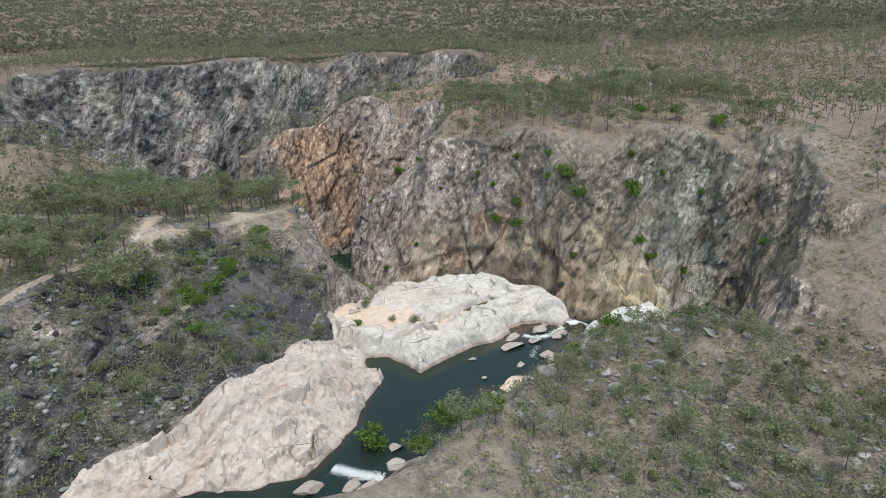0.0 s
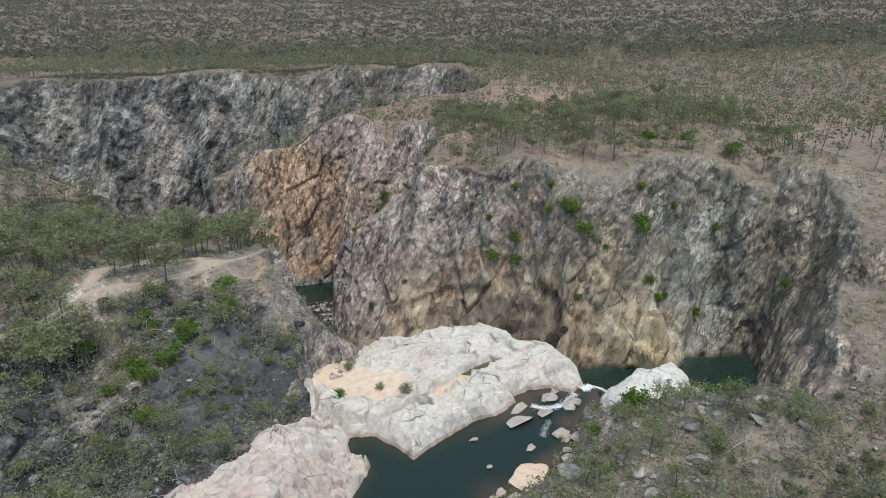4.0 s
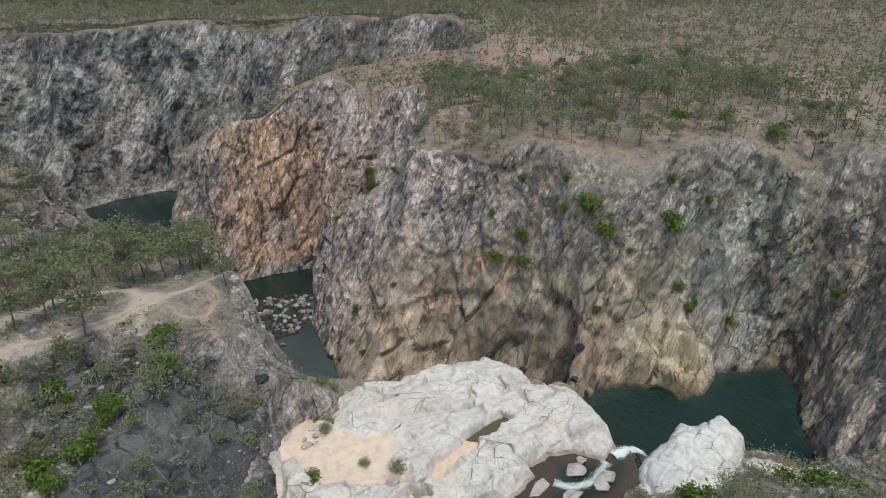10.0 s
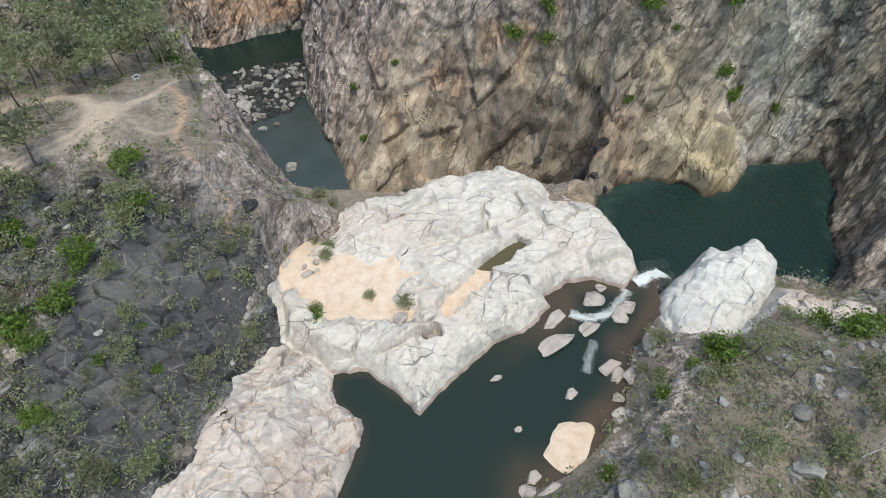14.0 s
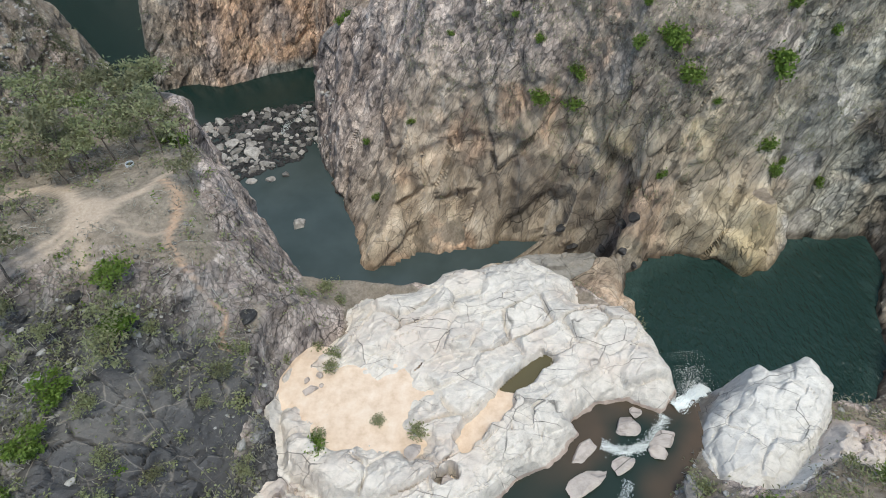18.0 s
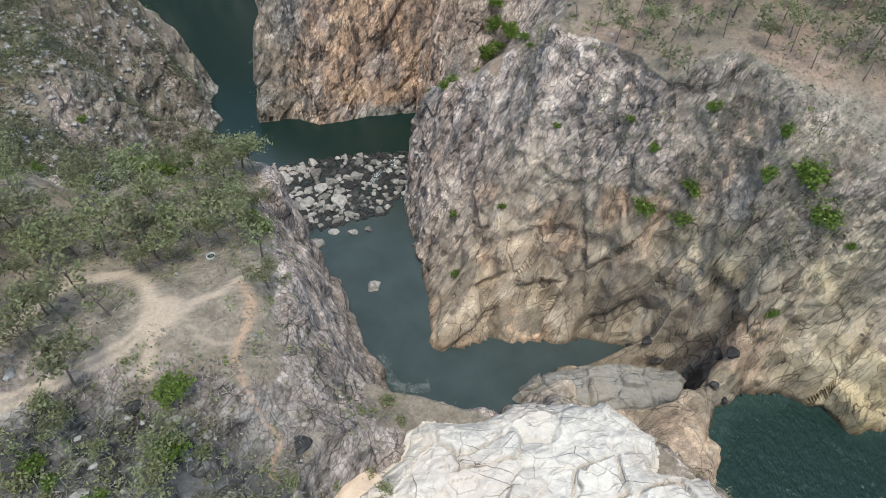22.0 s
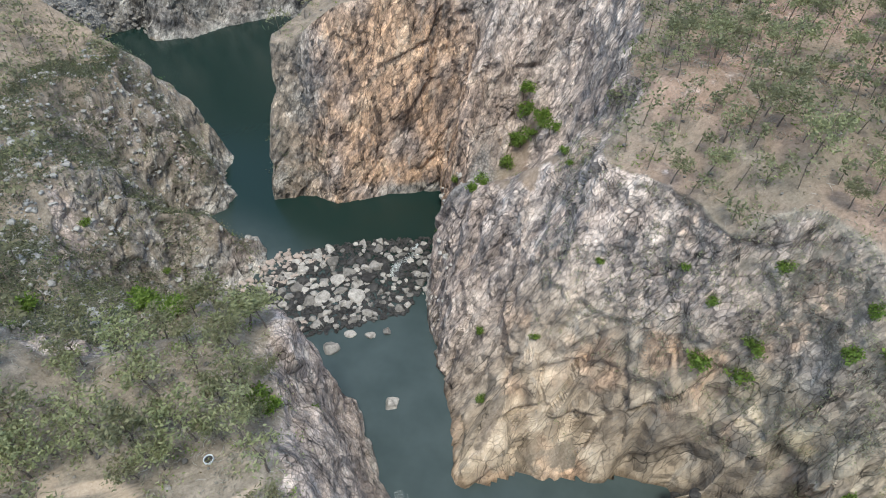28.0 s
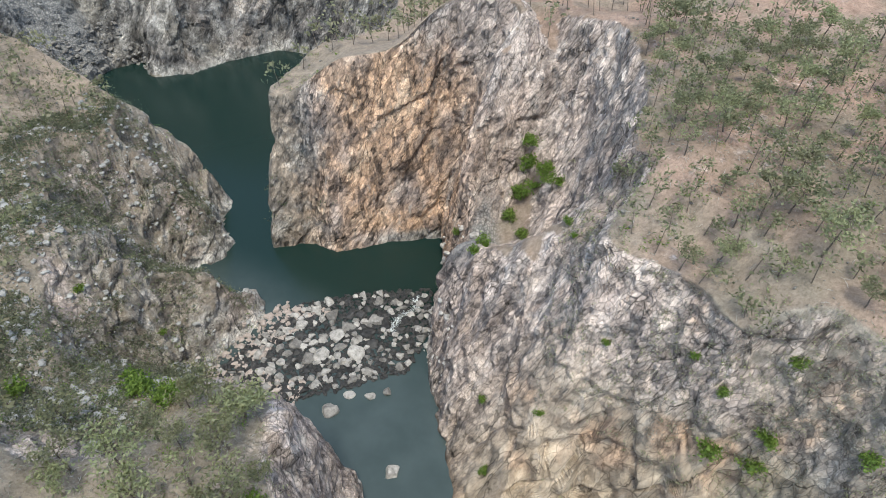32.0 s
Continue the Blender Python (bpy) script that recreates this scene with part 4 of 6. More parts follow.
    litter = np.clip(0.3 + smooth(90, 300, np.hypot(X + 20, Y - 80)) * (0.6 + 0.3 * patch), 0, 1)
    understorey = smooth(230, 420, np.hypot(X + 20, Y - 80)) * (0.85 + 0.15 * patch)
    understorey = np.clip(understorey + 0.95 * np.maximum(near(55, 205, 60), near(0, 240, 45)) * smooth(-0.5, 0.2, fbm2(X / 15, Y / 15, 3, 97)), 0, 1)
    red = np.clip(1.3 * near(50, 208, 56) + 0.9 * near(70, 330, 120) + 0.8 * near(-10, 470, 110) + 0.45 * smooth(170, 300, Y) * smooth(-120, 0, X), 0, 1) * smooth(-0.5, 0.3, patch)
    yellow = np.clip(near(76, 123, 12) * smooth(40, 30, Z) + 0.9 * near(50, 140, 13) * smooth(0.0, 0.3, fbm(X / 8, Y / 8, Z / 8, 3, 88)) * smooth(64, 50, Z), 0, 1)
    wet = smooth(water_z + 1.8, water_z + 0.5, Z) * rock * (1 - 0.8 * smooth(-40, -70, X))
    road = np.maximum.reduce([smooth(1.3, 0.9, line_distance(X, Y, TRACK) + patch * 0.4) * (0.45 + 0.55 * smooth(0.12, 0.5, np.abs(line_distance(X, Y, TRACK) - 0.1))), smooth(1.4, 0.9, line_distance(X, Y, LOOP) + patch * 0.4),
                              0.9 * smooth(0.7, 0.3, line_distance(X, Y, SPUR_TRACK) + patch * 0.5), 0.6 * smooth(0.45, 0.15, line_distance(X, Y, RING_PATH) + patch * 0.4),
                              smooth(3.4, 2.2, np.hypot(X + 65.5, (Y - 78) * 0.75) + patch * 1.8), 0.9 * smooth(1.3, 0.5, line_distance(X, Y, WORN_STRIP) + patch * 0.6), 0.6 * smooth(2.6, 1.6, np.hypot(X + 87.7, Y - 84) + patch)])
    gully = smooth(0.75, 0.3, line_distance(X, Y, FOOTPATH) + patch * 0.7)
    scree = np.clip(smooth(9, 3, np.hypot(X + 47, (Y - 222) * 0.35)) + smooth(26, 16, np.hypot(X + 310, Y - 330)) * 0.9, 0, 1)
    rock = np.clip(rock + near(30, 106, 18) + 0.7 * near(-44, 44, 22) + 0.75 * near(-72, 12, 44) + 0.6 * near(-62, 42, 26) + smooth(0.15, 0.5, patch) * 0.35 * core, 0, 1)
    # twiggy grey earth lies on the upper wall and on the pool's eastern hill
    earth = np.clip(smooth(46, 74, Z + 16 * patch + 10 * fbm(X / 9, Y / 9, Z / 9, 3, 94)) * smooth(0, 26, X) * smooth(120, 135, Y) + 0.8 * np.maximum(near(135, 104, 34), near(165, 95, 50)) * smooth(-0.7, 0.1, patch), 0, 1) * core
    earth = earth * smooth(0.45, 1.0, slope)
    rock = rock * (1 - 0.5 * earth)
    rock = rock * (1 - 0.5 * smooth(-100, -128, X) * smooth(300, 270, Y) * smooth(7, 16, Z + 5 * patch))
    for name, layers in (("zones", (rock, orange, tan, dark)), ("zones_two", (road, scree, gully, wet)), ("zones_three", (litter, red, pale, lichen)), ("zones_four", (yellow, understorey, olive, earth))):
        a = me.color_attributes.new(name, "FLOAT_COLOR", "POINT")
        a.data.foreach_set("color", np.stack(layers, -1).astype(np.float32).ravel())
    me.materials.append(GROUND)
    ob = new("ground", me)
    return tagged(ob, "dry rocky gorge country with cliffs, brown soil and a dirt track", "ground", kind="structure")


ground_sheet()


# ---- waters ----
def water_sheet(name, level, poly, step, mat, label, grow=3.0, shallow_width=5.0, milky=None, east=False):
    px, py = [p[0] for p in poly], [p[1] for p in poly]
    xs, ys = np.arange(min(px) - grow, max(px) + grow + step, step), np.arange(min(py) - grow, max(py) + grow + step, step)
    X, Y = np.meshgrid(xs, ys)
    d = edge_distance(X, Y, poly)
    me = grid_mesh(name, X, Y, np.full(X.shape, level), d < grow)
    a = me.color_attributes.new("depth", "FLOAT_COLOR", "POINT")
    s = smooth(-shallow_width, 0, d + fbm2(X / 8, Y / 8, 3, 15) * 4) if milky is None else smooth(milky + 25, milky - 5, Y + 0.25 * X)
    if east:
        s = np.maximum(s * smooth(-2, 16, X - 0.25 * (Y - 20)), 0.3 * smooth(-1.6, 0, d))
    a.data.foreach_set("color", np.stack([s, s, s, s], -1).astype(np.float32).ravel())
    me.materials.append(mat)
    return tagged(new(name, me), label, "water", kind="structure")


water_sheet("water_gorge", GORGE, GORGE_EDGE, 1.5, DEEP_WATER, "still dark green water at the bottom of the gorge", milky=168)
water_sheet("water_plunge_pool", RIGHT_POOL, POOL_EDGE, 1.0, POOL_WATER, "rippled dark green plunge pool under the falls", 2.0)
water_sheet("water_river", RIVER, RIVER_EDGE, 0.6, RIVER_WATER, "slow dark green river with brown shallows above the falls", 1.5, 7.0, east=True)


# ---- parts and rocks ----
def part(name, data, mat, parent, label=""):
    ob = new(name, data)
    if mat and not data.materials:
        data.materials.append(mat)
    ob.parent = parent
    return tagged(ob, label)


def thing(name, label, category, group="", at=None):
    ob = new(name)
    ob.empty_display_size = 0.3
    if at is not None:
        ob.matrix_basis = at
    return tagged(ob, label, category, group)


def outcrop(name, poly, top, mat, label, step=0.3, fall=2.2, skirt=8.0, lip=4.5, size=10.0, rough=1.0, sand=None, seed=0, floor=0.0, turn=0.6, ponds=(), follow=True):
    """A body of bare jointed rock: rises from its outline to a blocky top, and falls away outside it."""
    px, py = [p[0] for p in poly], [p[1] for p in poly]
    X, Y = np.meshgrid(np.arange(min(px) - skirt, max(px) + skirt, step), np.arange(min(py) - skirt, max(py) + skirt, step))
    d = -edge_distance(X, Y, poly) + fbm2(X / 5, Y / 5, 4, seed + 2) * 1.1
    ground = height(X, Y)
    c, s = math.cos(turn), math.sin(turn)
    w = fbm2(X / 9, Y / 9, 3, seed + 5) * 1.3
    u, v = (c * X + s * Y + w) / size, (c * Y - s * X - w) / (size * 0.6)
    v1, e1, l1, key = blocks(u, v, np.zeros_like(u) + 0.5, seed + 11)
    v2, e2, l2, _ = blocks(u * 2.7, v * 2.7, np.zeros_like(u) + 0.5, seed + 23)
    rise = 1 - np.exp(-np.clip(d, 0, None) / lip * 2.2)
    Z = floor + (top - floor) * rise
    if follow:
        Z = np.maximum(Z, ground + 0.25 * smooth(0, 1.5, d))
    Z = Z + rough * smooth(-0.5, 3, d) * (smooth(0.0, 0.16, e1) * (0.7 * v1 + 1.9 * l1) + smooth(0, 0.08, e2) * 0.12 * v2 + smooth(0, 0.08, e2) * 0.5 * l2 - (0.15 + 0.8 * smooth(-0.15, 0.2, fbm2(X / 13, Y / 13, 2, seed + 71))) * smooth(0.085, 0.0, e1) 
                                          + 0.5 * facet_noise(u * 1.7, v * 1.7, u * 0, seed + 9) + 0.14 * facet_noise(u * 6.1, v * 6.1, u * 0, seed + 8) + 0.07 * fbm2(X / 2, Y / 2, 3, seed + 10) - 0.35 * smooth(0.05, 0.0, e2) * smooth(0.0, 0.3, fbm2(X / 9, Y / 9, 2, seed + 72))
                                          + 0.9 * fbm2(X / 16, Y / 16, 2, seed + 19))
    if follow:
        Z = np.where(d > 0.6, np.maximum(Z, ground - 2.0), Z)
    Z = Z - fall * np.clip(-d, 0, None)
    if sand is not None:
        inside = smooth(2.6, -2.4, edge_distance(X, Y, sand[0]) + fbm2(X / 4, Y / 4, 4, seed + 33) * 3.4)
        Z = Z * (1 - inside) + (sand[1] - 0.5) * inside
    for line, wide, qz in ponds:
        hollow = smooth(wide * 1.3, wide * 0.7, line_distance(X, Y, line) + fbm2(X / 2, Y / 2, 3, seed + 61) * 0.7)
        Z = Z * (1 - hollow) + qz * hollow
    # side push, so that the flanks bulge and undercut a little
    push = 0.5 * fbm(X / 2.4, Y / 2.4, Z / 2.0, 3, seed + 41)
    py2 = 0.5 * fbm(X / 2.4, Y / 2.4, Z / 2.0, 3, seed + 43)
    shown = (Z > ground - 4.0) & (d > -skirt)
    body = thing(name, label, "rock")
    # one part for each joint-bounded slab
    ny, nx = X.shape
    cell = (np.arange(ny - 1)[:, None] * nx + np.arange(nx - 1)[None, :])
    cell = cell[shown[:-1, :-1] & shown[1:, :-1] & shown[:-1, 1:] & shown[1:, 1:]]
    P = np.stack([X + push, Y + py2, Z], -1).reshape(-1, 3)
    label_grid = np.where(shown, np.arange(ny * nx).reshape(ny, nx), -1)
    for _ in range(400):
        before = label_grid.copy()
        for ax in (0, 1):
            for way in (1, -1):
                other = np.roll(label_grid, way, ax)
                same = (np.roll(key, way, ax) == key) & shown & (other >= 0)
                label_grid = np.where(same, np.minimum(label_grid, other), label_grid)
        if np.array_equal(before, label_grid):
            break
    keys = label_grid.ravel()[cell]
    for k in np.unique(keys):
        i = cell[keys == k]
        if len(i) < 6:
            continue
        quads = np.stack([i, i + 1, i + nx + 1, i + nx], -1)
        ids, corner = np.unique(quads, return_inverse=True)
        me = bpy.data.meshes.new("slab")
        me.vertices.add(len(ids))
        me.vertices.foreach_set("co", P[ids].astype(np.float32).ravel())
        me.loops.add(quads.size)
        me.loops.foreach_set("vertex_index", corner.ravel().astype(np.int32))
        me.polygons.add(len(quads))
        me.polygons.foreach_set("loop_start", np.arange(0, quads.size, 4, dtype=np.int32))
        me.update(calc_edges=True)
        me.polygons.foreach_set("use_smooth", np.zeros(len(me.polygons), bool))
        part("slab", me, mat, body)
    return body


outcrop("granite_outcrop", MAIN_ROCK, 48.6, WHITE, "broad white water-worn granite outcrop above the falls", sand=(SAND_FLAT, 46.6), seed=100, floor=41.0, skirt=12, fall=4.5,
        ponds=(([(8, 62), (11, 65), (14.5, 68)], 1.7, 45.9), ([(0, 51.5), (3.5, 56), (7, 60)], 1.9, 46.3), ([(-4, 45), (-2, 46)], 1.2, 45.0)))
outcrop("granite_bank", BANK_ROCK, 44.6, PINK, "pinkish white granite shelf sloping to the river", seed=200, floor=41.0, lip=2.4, size=5.5, skirt=5, turn=0.9, rough=1.35)
outcrop("granite_shelf", WHITE_SHELF, 46.2, WHITE, "smooth white granite slabs beside the river bend", seed=250, floor=41.5, lip=5, size=6.5, skirt=4, turn=0.3)
outcrop("granite_block", EAST_ROCK, 46.4, BRIGHT, "bright white rounded granite block beside the falls", seed=300, floor=40.5, size=11, rough=0.8, skirt=12, lip=3.5, turn=0.9, fall=3.5)
outcrop("granite_ledge", EAST_LEDGE, 43.5, PINK, "low pale granite ledge among scrub", seed=330, floor=39.5, size=5, skirt=4)
outcrop("grey_rock_slab", GREY_SLAB, 9.0, BLOCK_ROCK, "long smooth grey rock slab lying in the gorge", seed=360, floor=-1.0, size=9, skirt=3, lip=5, fall=3.0, turn=0.35, follow=False)

outcrop("dark_granite_slope", DARK_SLOPE, 30.0, DARK_GRANITE, "dark weathered granite slabs with pale cracks on the slope", seed=390, floor=30.0, size=5.0, skirt=1.5, lip=5, fall=1.0, turn=0.7, rough=0.8)


def flat_sheet(name, poly, level, step, mat, label, category, grow=1.5, wave=0.25):
    px, py = [p[0] for p in poly], [p[1] for p in poly]
    X, Y = np.meshgrid(np.arange(min(px) - grow, max(px) + grow, step), np.arange(min(py) - grow, max(py) + grow, step))
    d = edge_distance(X, Y, poly)
    d = d + fbm2(X / 3, Y / 3, 3, 73) * wave * 3
    me = grid_mesh(name, X, Y, level + fbm2(X / 4, Y / 4, 3, 71) * wave - (0.4 * np.clip(d - 0.5, 0, None) if wave else 0), d < grow)
    me.materials.append(mat)
    return tagged(new(name, me), label, category, kind="structure")


flat_sheet("sand_flat", SAND_FLAT, 46.6, 0.5, SAND, "pale orange river sand in a hollow of the granite", "sand", 5.0, 0.22)
flat_sheet("sand_channel", [(-1, 50), (0, 54), (6, 61), (9, 61), (8, 57), (5, 53), (1, 50)], 46.95, 0.4, SAND, "narrow strip of orange sand in a granite cleft", "sand", 3.0, 0.15)
flat_sheet("rock_pond", [(6.5, 62), (13, 68.5), (15.5, 69), (15, 66.5), (11, 62.5), (8.5, 60.8)], 46.9, 0.4, POND, "still olive brown pond in the granite", "water", 0.8, 0.0)
flat_sheet("river_sandbar", [(17.5, 26), (20, 30), (23.5, 30), (22, 26), (19, 24)], 42.3, 0.4, SAND, "small orange sandbar at the edge of the river", "sand", 3.0, 0.25)


def boulder_mesh(name, seed, subdivisions=3, squash=0.7, cuts=9):
    """A boulder with flat faces, worn edges and a rough skin, about one metre across."""
    rnd = random.Random(seed)
    bm = bmesh.new()
    bmesh.ops.create_icosphere(bm, subdivisions=subdivisions, radius=0.62)
    planes = []
    for _ in range(cuts):
        n = Vector((rnd.gauss(0, 1), rnd.gauss(0, 1), rnd.gauss(0, 0.8))).normalized()
        planes.append((n, rnd.uniform(0.26, 0.48)))
    for v in bm.verts:
        for n, k in planes:
            over = v.co.dot(n) - k
            if over > 0:
                v.co -= n * over * 0.97
        v.co += v.co.normalized() * (0.07 * noise.noise(v.co * 2.3 + Vector((seed, 0, 0))) + 0.03 * noise.noise(v.co * 7.0 + Vector((0, seed, 0))))
        v.co.z *= squash
    me = bpy.data.meshes.new(name)
    bm.to_mesh(me)
    bm.free()
    return me


BOULDERS = [boulder_mesh("boulder", 10 + k, 3, 0.62 + 0.05 * (k % 4), 7 + k % 4) for k in range(8)]
DARK_BOULDERS = [boulder_mesh("boulder", 40 + k, 2, 0.6, 8) for k in range(5)]
RIVER_ROCKS = [boulder_mesh("boulder", 60 + k, 4, 0.55, 17) for k in range(6)]
for me in BOULDERS:
    me.materials.append(BOULDER)
for me in DARK_BOULDERS:
    me.materials.append(DARK_BOULDER)
for me in RIVER_ROCKS:
    me.materials.append(RIVER_ROCK)


def put_boulder(me, x, y, z, sx, sy, sz, turn, label, group="", tilt=0.0):
    ob = new("boulder", me)
    ob.matrix_basis = Matrix.LocRotScale((x, y, z), Euler((tilt, tilt * 0.6, turn)), (sx, sy, sz))
    return tagged(ob, label, "boulder", group)


RAPID = [(-126, 168), (-118, 188), (-110, 204), (-92, 214), (-66, 223), (-61, 204), (-64, 186), (-82, 174), (-100, 164)]


def rapids():
    rnd = random.Random(5)
    placed = []
    tries = 0
    while len(placed) < 290 and tries < 20000:
        tries += 1
        x, y = rnd.uniform(-127, -60), rnd.uniform(163, 224)
        d = float(edge_distance(np.array(x), np.array(y), RAPID))
        middle = math.exp(-(((x + 86) / 16) ** 2 + ((y - 192) / 12) ** 2))
        size = rnd.uniform(1.5, 3.0) + (rnd.random() ** 2.0) * 6.2 * (0.35 + middle)
        if d > -0.3 or any((x - a) ** 2 + (y - b) ** 2 < (0.36 * (size + c)) ** 2 for a, b, c in placed):
            continue
        placed.append((x, y, size))
        pale = rnd.random() < 0.45 + 0.45 * middle
        me = rnd.choice(BOULDERS if pale else DARK_BOULDERS)
        z = -0.15 * size + (0.35 if pale else 0.05)
        put_boulder(me, x, y, z + 0.3, size * rnd.uniform(0.9, 1.3), size * rnd.uniform(0.75, 1.05), size * rnd.uniform(0.7, 1.0), rnd.uniform(0, 6.3),
                    "pale grey angular boulder piled in the rapids" if pale else "dark wet boulder lying in the rapids", "boulders in the rapids", rnd.uniform(-0.6, 0.6))
    for x, y, s, t in ((-57, 150, 4.6, 0.4), (-83, 165, 5.0, 1.0), (-67, 176, 3.6, 2.0), (-72, 173, 3.0, 0.2), (-79, 172, 3.2, 0.5)):
        put_boulder(rnd.choice(BOULDERS), x, y, 0.2, s * 1.15, s * 0.9, s * 0.75, t, "grey boulder standing alone in the gorge water", "boulders in the rapids")
    # dark shingle that fills the gaps
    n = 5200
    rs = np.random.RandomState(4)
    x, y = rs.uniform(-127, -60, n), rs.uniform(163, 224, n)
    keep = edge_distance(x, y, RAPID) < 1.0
    stones("rapids_shingle", x[keep], y[keep], 0.25 * rs.rand(keep.sum()), rs.uniform(0.6, 2.0, keep.sum()), DARK_BOULDER, "dark cobbles packed between the boulders", "cobbles", 8)


ICO = None


def stones(name, x, y, z, size, mat, label, category, seed):
    """Loose stones as one joined mesh of rough twelve-cornered lumps."""
    global ICO
    if ICO is None:
        bm = bmesh.new()
        bmesh.ops.create_icosphere(bm, subdivisions=1, radius=0.5)
        ICO = (np.array([v.co[:] for v in bm.verts]), np.array([[v.index for v in f.verts] for f in bm.faces]))
        bm.free()
    V, F = ICO
    rs = np.random.RandomState(seed)
    n = len(x)
    a = rs.uniform(0, 6.28, n)
    s = rs.uniform(0.7, 1.3, (n, 1, 3)) * size[:, None, None] * np.array([1, 0.85, 0.6])
    P = (V[None] * (1 + rs.uniform(-0.22, 0.22, (n, len(V), 1)))) * s
    c, sn = np.cos(a)[:, None], np.sin(a)[:, None]
    P = np.stack([P[..., 0] * c - P[..., 1] * sn + x[:, None], P[..., 0] * sn + P[..., 1] * c + y[:, None], P[..., 2] + z[:, None]], -1)
    faces = (F[None] + (np.arange(n) * len(V))[:, None, None]).reshape(-1, 3)
    me = bpy.data.meshes.new(name)
    me.vertices.add(n * len(V))
    me.vertices.foreach_set("co", P.astype(np.float32).ravel())
    me.loops.add(faces.size)
    me.loops.foreach_set("vertex_index", faces.ravel().astype(np.int32))
    me.polygons.add(len(faces))
    me.polygons.foreach_set("loop_start", np.arange(0, faces.size, 3, dtype=np.int32))
    me.update(calc_edges=True)
    me.polygons.foreach_set("use_smooth", np.zeros(len(me.polygons), bool))
    me.materials.append(mat)
    return tagged(new(name, me), label, category, kind="stuff")


rapids()
rs_bank = np.random.RandomState(14)
x, y = rs_bank.uniform(-132, -92, 1500), rs_bank.uniform(150, 204, 1500)
ok = (np.abs(edge_distance(x, y, RAPID)) < 7) & (surface(x, y) < 7) & (x < -95)
stones("bank_rubble", x[ok], y[ok], np.maximum(surface(x[ok], y[ok]), 0) + 0.2, 0.5 + 2.4 * rs_bank.rand(ok.sum()) ** 2.5, RUBBLE, "pinkish grey angular rubble beside the rapids", "rubble", 15)
RIVER_STONES = [(9, 40, 2.2, 1.2), (12, 30, 1.6, 1.0), (22, 37, 2.6, 2.0), (20, 47.5, 8.0, 3.2), (34, 41, 4.0, 3.4), (39, 43, 3.0, 2.8), (38, 45.5, 2.6, 2.4),
                (30, 32.5, 4.0, 3.4), (31, 41, 3.4, 2.6), (34, 38, 3.4, 3.4), (36, 36.5, 2.6, 2.2), (30, 36, 2.4, 2.0), (33, 35, 1.8, 1.6), (29, 29.5, 2.2, 2.0),
                (26, 26, 2.0, 1.8), (27, 51, 4.5, 2.6), (30, 42.5, 4.2, 2.8), (29, 58, 5.6, 3.8), (35.5, 56, 4.8, 3.4)]
HEAD_STONES = [(33.5, 53.5, 3.4, 2.8), (21, 53.5, 5.6, 3.0), (31, 61, 2.2, 2.0), (35, 40, 4.6, 3.6), (38, 47, 4.2, 3.4), (39, 43, 3.8, 3.6), (31, 32, 3.6, 4.4),
               (14, 22, 2.6, 2.2), (12.5, 19.5, 2.8, 2.4), (17, 19.5, 4.6, 3.4), (36, 33, 3.0, 2.4), (-23, -12, 5.4, 4.0), (-7, -5, 4.6, 3.6), (-15, -11, 4.0, 3.0),
               (-8, 1, 3.0, 2.4), (-11, -12, 4.6, 3.2)]
for k, (x, y, a, b) in enumerate(RIVER_STONES + HEAD_STONES):
    put_boulder(RIVER_ROCKS[k % 6], x, y, RIVER + 0.25, a * 1.1, b * 1.15, min(a, b) * 1.1, 0.55 + 0.12 * (k % 3), "pinkish grey rock worn smooth by the river", "rocks in the river")
for k, (x, y, z, a, b, c, t) in enumerate(((-6, 47, 48.2, 4.8, 2.2, 1.8, 0.45), (-6.5, 43.5, 47.3, 3.8, 2.6, 2.4, 0.1), (-3, 45, 47.3, 2.8, 2.4, 2.2, 1.0), (-9, 49.5, 47.8, 3.4, 2.6, 2.2, 0.8),
                                           (-28, 61, 46.9, 2.8, 1.9, 2.0, 0.7), (-27, 64, 47.0, 2.0, 1.5, 1.7, 0.3), (-29.2, 63, 46.8, 1.5, 1.2, 1.3, 1.4), (-26.4, 61.8, 46.8, 1.1, 0.9, 0.9, 2.2))):
    put_boulder(RIVER_ROCKS[k % 6], x, y, z, a, b, c, t, "loose granite block resting on the outcrop" if k < 4 else "grey weathered boulder on the sand flat")

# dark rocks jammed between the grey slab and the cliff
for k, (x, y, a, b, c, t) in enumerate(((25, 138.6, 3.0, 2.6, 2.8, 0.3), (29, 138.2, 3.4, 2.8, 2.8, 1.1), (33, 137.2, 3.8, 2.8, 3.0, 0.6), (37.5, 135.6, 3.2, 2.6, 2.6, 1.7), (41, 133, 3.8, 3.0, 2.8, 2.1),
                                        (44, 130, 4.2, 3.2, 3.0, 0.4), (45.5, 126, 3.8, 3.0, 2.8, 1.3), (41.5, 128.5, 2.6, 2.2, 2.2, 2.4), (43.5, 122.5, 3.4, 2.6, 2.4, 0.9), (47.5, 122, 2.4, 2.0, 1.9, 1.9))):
    put_boulder(DARK_BOULDERS[k % 5], x, y, float(surface(x, y)) + 0.2 * c, a, b, c, t, "dark boulder jammed between the slab and the cliff", "boulders beside the grey slab")


